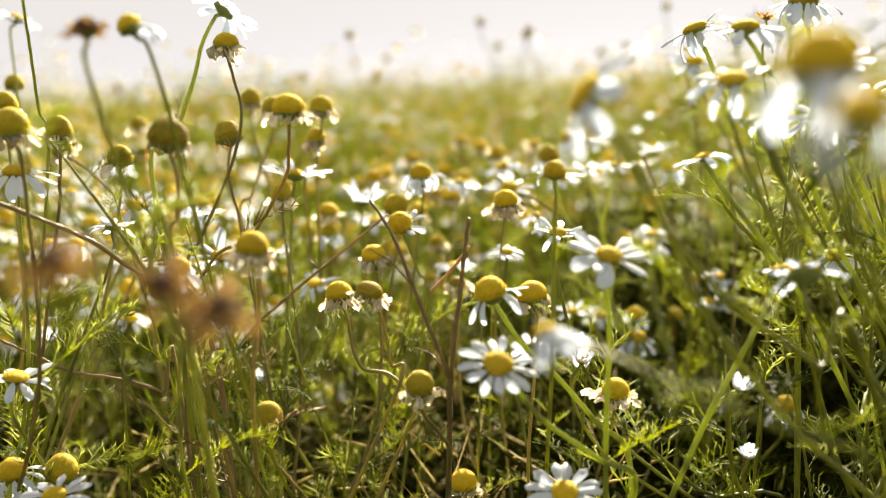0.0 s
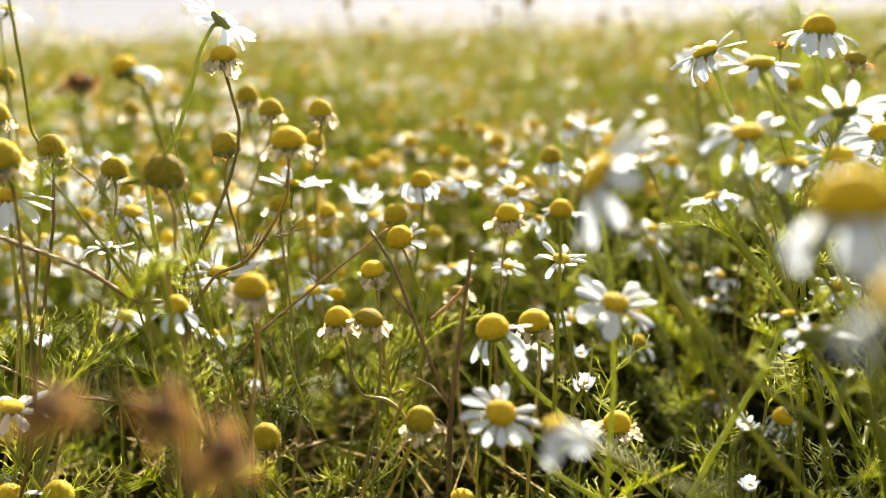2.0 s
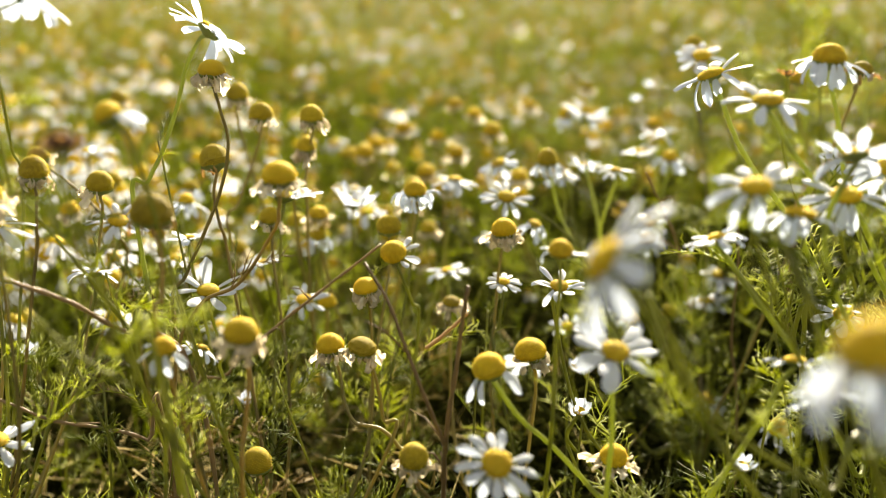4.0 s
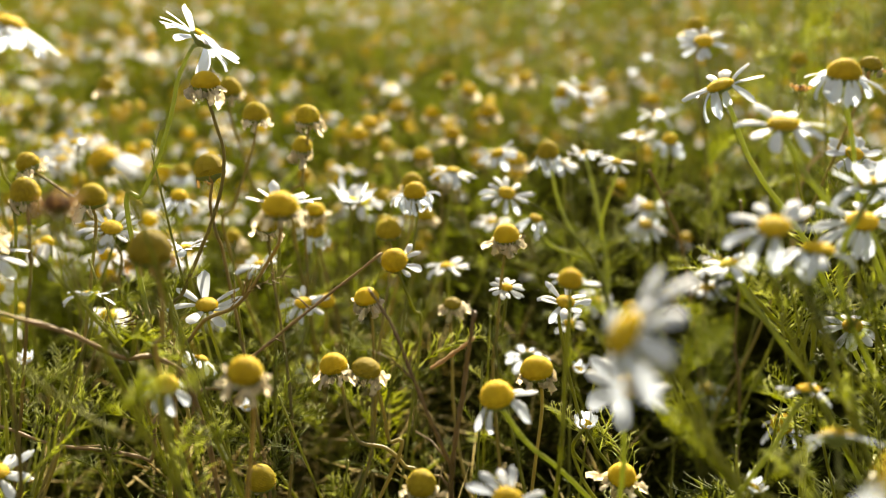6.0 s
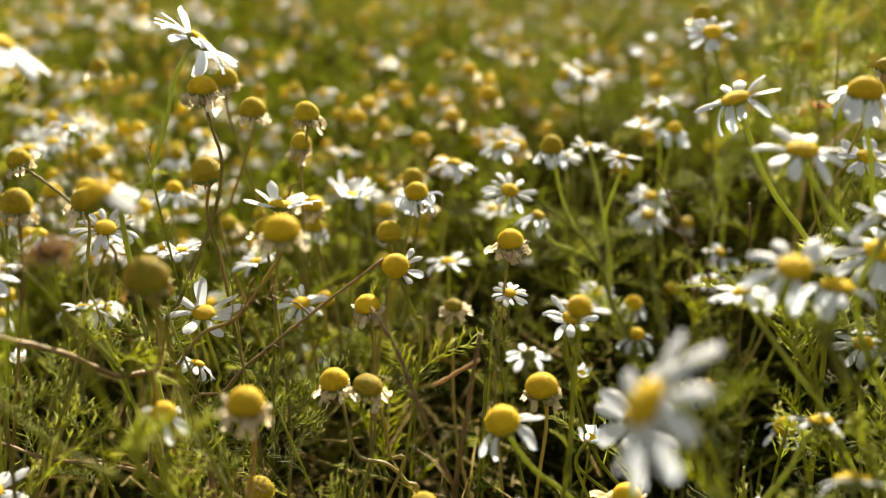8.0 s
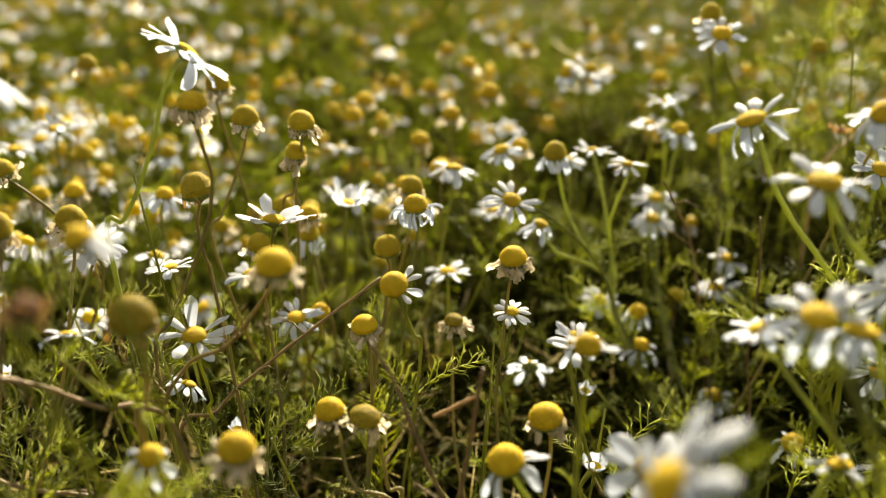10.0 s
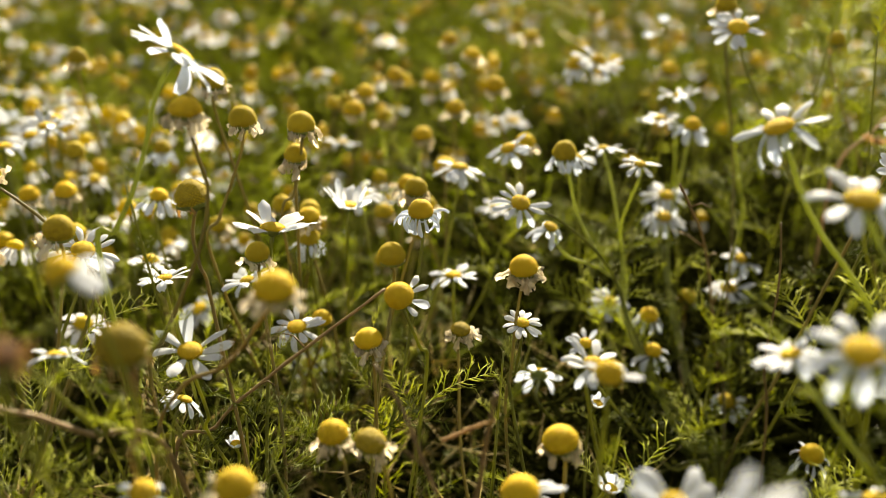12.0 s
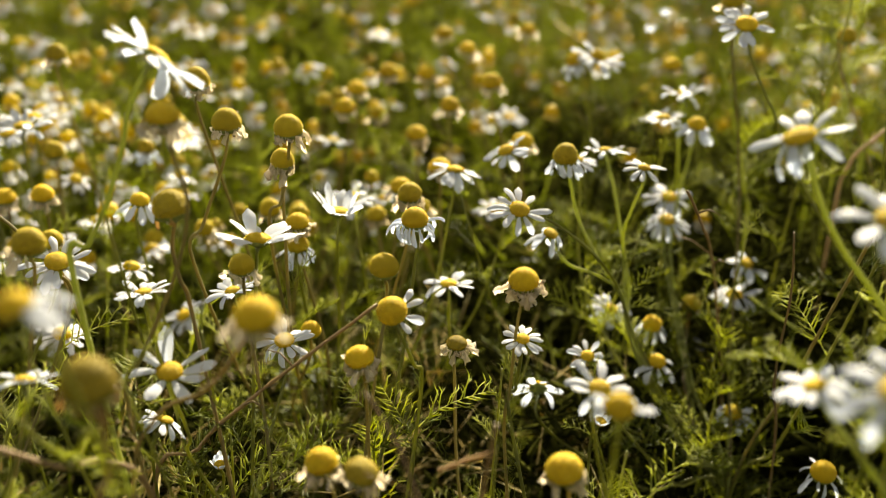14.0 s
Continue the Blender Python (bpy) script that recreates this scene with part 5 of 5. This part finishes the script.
# flowers that can still be told apart, each a stalk of its own
PLAIN = []
for i, (state, lift, rays, length, tilt) in enumerate((("fresh", 4, 12, 9.5, -0.3), ("fresh", 12, 13, 9.0, 0.1), ("droop", -40, 12, 8.5, -0.1), ("wilt", -30, 12, 5.0, 0.0),
                                                       ("fresh", -12, 11, 9.5, -0.45), ("bare", -60, 4, 3.5, 0.0), ("droop", -55, 12, 8.0, 0.1), ("wilt", -25, 11, 5.5, -0.15))):
    PLAIN.append(flower((3.0 + 0.2 * i, -6.0, 0.40), (0.1 * (i % 3 - 1), tilt, 1.0), 4.2 if state == "fresh" else 5.1, state, petals=rays, length=length, lift=lift, root=(3.0 + 0.2 * i + 0.05 * math.sin(2.3 * i), -6.0 + 0.05 * math.cos(1.7 * i), 0.0), leaves=2, discs=PLAIN_DISCS, fringe=state in ("wilt", "bare")))
rng = random.Random(11)
placed = 0
while placed < 190:
    y = rng.uniform(0.56, 1.45)
    x = rng.uniform(-1, 1) * (0.46 * y + 0.06)
    z = canopy(x, y) - rng.uniform(-0.01, 0.09) + (rng.uniform(0.03, 0.10) if y > 0.85 and rng.random() < 0.12 else 0)
    if (y < 0.75 and z > 0.40) or (x > 0.06 and y < 0.95 and rng.random() < 0.85):
        continue
    source = PLAIN[rng.choices(range(8), (0.8, 0.8, 1.2, 7, 0.6, 6, 1.2, 7))[0]]
    turn, size = rng.uniform(-0.9, 0.9), rng.uniform(0.78, 1.02)
    copy_thing(source, Matrix.Translation((x, y, z - 0.40 * size)) @ Matrix.Rotation(turn, 4, "Z") @ Matrix.Rotation(rng.uniform(-0.2, 0.2), 4, "X") @ Matrix.Scale(size, 4))
    placed += 1
# the tallest heads, over the line of the meadow
TALL_HEADS = ((0.052, 1.15, 0.505), (0.079, 1.2, 0.503), (0.087, 1.1, 0.522), (0.116, 1.05, 0.504), (-0.03, 1.3, 0.488), (0.236, 1.2, 0.476), (-0.191, 1.2, 0.472), (0.355, 0.9, 0.491), (0.16, 1.3, 0.485),
              (-0.125, 1.25, 0.463), (0.243, 1.1, 0.531), (0.30, 1.3, 0.50), (-0.32, 1.2, 0.465))
for i, (x, y, z) in enumerate(TALL_HEADS):
    copy_thing(PLAIN[5], Matrix.Translation((x, y, z - 0.40)) @ Matrix.Rotation(0.7 * i, 4, "Z") @ Matrix.Rotation(0.1 * math.sin(5 * i), 4, "X"))
for source in PLAIN:
    for o in (*source.children_recursive, source):
        bpy.data.objects.remove(o)

# light leafy shoots between the heads
rng = random.Random(8)
for i in range(44):
    y = rng.uniform(0.44, 0.72)
    x = rng.uniform(-1, 1) * (0.40 * y + 0.02)
    if 0.01 < x < 0.16 and y < 0.57 and i % 3:
        continue
    leafy_shoot((x, y, 0.0), rng.uniform(0.325, 0.395), 800 + i, 10, 0.8, (rng.uniform(-0.11, 0.11), rng.uniform(-0.06, 0.06)), rng.random() < 0.1)

# low leafy shoots that fill the space between the stalks
rng = random.Random(5)
for i in range(90):
    y = rng.uniform(0.42, 0.95)
    x = rng.uniform(-1, 1) * (0.42 * y + 0.05)
    if (x > 0.05 and rng.random() < 0.8) or (x > -0.3 and y < 0.68):
        continue
    top = rng.uniform(0.20, 0.27) if y < 0.5 else rng.uniform(0.22, 0.33)
    leafy_shoot((x, y, 0.0), top, 500 + i, 8, 1.2, (rng.uniform(-0.12, 0.12), rng.uniform(-0.08, 0.08)), rng.random() < (0.3 if x < 0 else 0.1))

scatter("flower_field", FAR, strewn(1700, 0.66, 1.7, 20, drop=(-0.005, 0.10), sizes=(0.65, 0.95), thin_right=0.7, tall=0.04, weights=(0.04, 0.06, 0.04, 0.28, 0.54, 0.04)), "crowded chamomile flowers of the meadow, white and yellow", "flowers")
scatter("flower_field", FAR, strewn(3600, 1.4, 3.0, 21, drop=(-0.03, 0.07), sizes=(0.65, 1.0), tall=0.10, weights=(0.03, 0.05, 0.03, 0.26, 0.60, 0.03)), "dense chamomile flowers of the meadow, white and yellow", "flowers")
scatter("flower_field", FARTHEST, strewn(5600, 2.8, 9.0, 22, drop=(-0.05, 0.05), sizes=(0.8, 1.3), tall=0.28, weights=(0.06, 0.08, 0.06, 0.26, 0.48, 0.06)), "distant chamomile flowers of the meadow, white and yellow", "flowers")
scatter("flower_field", FARTHEST, strewn(1400, 9.0, 60.0, 23, drop=(-0.06, 0.03), sizes=(2.5, 5.0), tall=0.1), "far chamomile flowers towards the horizon", "flowers")
scatter("meadow_foliage", SPRAYS, strewn(800, 0.9, 1.6, 28, drop=(0.03, 0.14), sizes=(0.9, 1.5), margin=0.1), "fine green foliage between the further stalks", "foliage")
scatter("meadow_foliage", TUFTS, strewn(3800, 1.4, 3.5, 25, drop=(-0.01, 0.12), sizes=(1.2, 1.9), tall=0.03), "fine green foliage of the meadow", "foliage")
scatter("meadow_foliage", TUFTS, strewn(3400, 3.2, 10.0, 26, drop=(-0.01, 0.10), sizes=(2.0, 3.6), tall=0.1), "green foliage of the meadow further off", "foliage")
scatter("meadow_foliage", TUFTS, strewn(1500, 10.0, 60.0, 27, drop=(0.0, 0.14), sizes=(5.0, 9.0)), "green foliage of the meadow towards the horizon", "foliage")
scatter("meadow_foliage", TUFTS, strewn(2600, 0.62, 1.6, 29, drop=(0.02, 0.14), sizes=(0.8, 1.3), thin_right=0.7), "green foliage between the flowers of the meadow", "foliage")
# clumps whose dark colour stands in for shade between and under the stalks
scatter("meadow_undergrowth", SHADE_CLUMPS, strewn(2100, 0.42, 2.0, 31, drop=(0.17, 0.33), sizes=(0.9, 1.4)), "foliage coloured dark as shade close to the ground", "foliage")
scatter("meadow_undergrowth", SHADE_CLUMPS, around(260, (-0.3, 0.3, 0.2, 0.45), 32, drop=(0.26, 0.36)), "foliage coloured dark as shade close to the ground", "foliage")
scatter("meadow_undergrowth", SHADE_CLUMPS, around(900, (0.02, 0.45, 0.48, 1.0), 33, drop=(0.09, 0.28)), "foliage coloured dark as shade among the stalks", "foliage")
scatter("meadow_undergrowth", SHADE_CLUMPS, around(520, (-0.45, 0.02, 0.5, 0.95), 39, drop=(0.13, 0.28)), "foliage coloured dark as shade among the stalks", "foliage")
scatter("meadow_undergrowth", SHADE_CLUMPS, around(80, (0.09, 0.30, 0.54, 0.85), 49, drop=(0.05, 0.14)), "foliage coloured dark as shade under the flowers", "foliage")
scatter("meadow_undergrowth", SHADE_CLUMPS, around(50, (0.01, 0.13, 0.40, 0.54), 50, drop=(0.11, 0.21), sizes=(0.6, 0.9)), "foliage coloured dark as shade under the stalks", "foliage")
scatter("flower_field", FAR, around(150, (-0.5, -0.12, 0.66, 1.3), 34, drop=(-0.005, 0.08), sizes=(0.7, 1.0)), "crowded chamomile flowers of the meadow, white and yellow", "flowers")
scatter("flower_field", FAR, around(100, (-0.42, -0.13, 0.5, 0.85), 48, drop=(0.0, 0.07), sizes=(0.8, 1.0)), "crowded chamomile flowers of the meadow, white and yellow", "flowers")
scatter("tall_flowers", TALL, strewn(400, 1.9, 5.5, 35, kinds=4, drop=(-0.20, -0.03), sizes=(1.0, 1.5)), "taller chamomile stalks over the rest of the meadow", "flowers")
# more shade-coloured clumps, for dark gaps further back
scatter("meadow_undergrowth", SHADE_CLUMPS, strewn(350, 0.85, 2.4, 45, drop=(0.05, 0.20), sizes=(0.9, 1.6)), "foliage coloured dark as shade between the further stalks", "foliage")
scatter("meadow_foliage", SPRAYS, strewn(1500, 0.75, 2.4, 46, drop=(-0.02, 0.08), sizes=(0.7, 1.3), thin_right=0.5), "feathery light green leaves among the further flowers", "foliage")
scatter("dry_foliage", DRY_TUFTS, strewn(2000, 2.0, 14.0, 47, drop=(-0.03, 0.06), sizes=(2.0, 3.6)), "dry straw-coloured stalks over the far meadow", "foliage")
scatter("dry_foliage", DRY_TUFTS, strewn(600, 0.8, 5.0, 38, drop=(0.0, 0.10), sizes=(1.0, 2.0)), "dry straw-coloured stalks and threads in the meadow", "foliage")
scatter("dry_foliage", DRY_TUFTS, around(230, (-0.22, 0.08, 0.36, 0.62), 37, drop=(0.10, 0.28)), "dry yellow-brown leaf threads low between the stalks", "foliage")
# the meadow goes on beside and behind the path
for k, box in enumerate(((-1.3, -0.32, -0.12, 1.2), (0.34, 1.3, -0.12, 1.2), (-1.3, 1.3, -1.2, -0.12))):
    scatter("meadow_foliage", TUFTS, around(850, box, 40 + k, sizes=(1.2, 2.2)), "green foliage of the meadow beside the path", "foliage")
    scatter("flower_field", FAR, around(330, box, 50 + k, drop=(0.0, 0.08)), "chamomile flowers of the meadow beside the path", "flowers")
scatter("meadow_foliage", TUFTS, around(400, (-0.3, 0.3, -0.12, 0.24), 60, drop=(0.15, 0.28)), "low green foliage in front of the flowers", "foliage")
scatter("flower_field", FARTHEST, beyond(1700, 70, (0.0, 0.08), (1.8, 2.8)), "chamomile flowers of the meadow all round", "flowers")
scatter("meadow_foliage", TUFTS, beyond(2300, 71, (0.0, 0.12), (4.0, 7.0)), "green foliage of the meadow all round", "foliage")
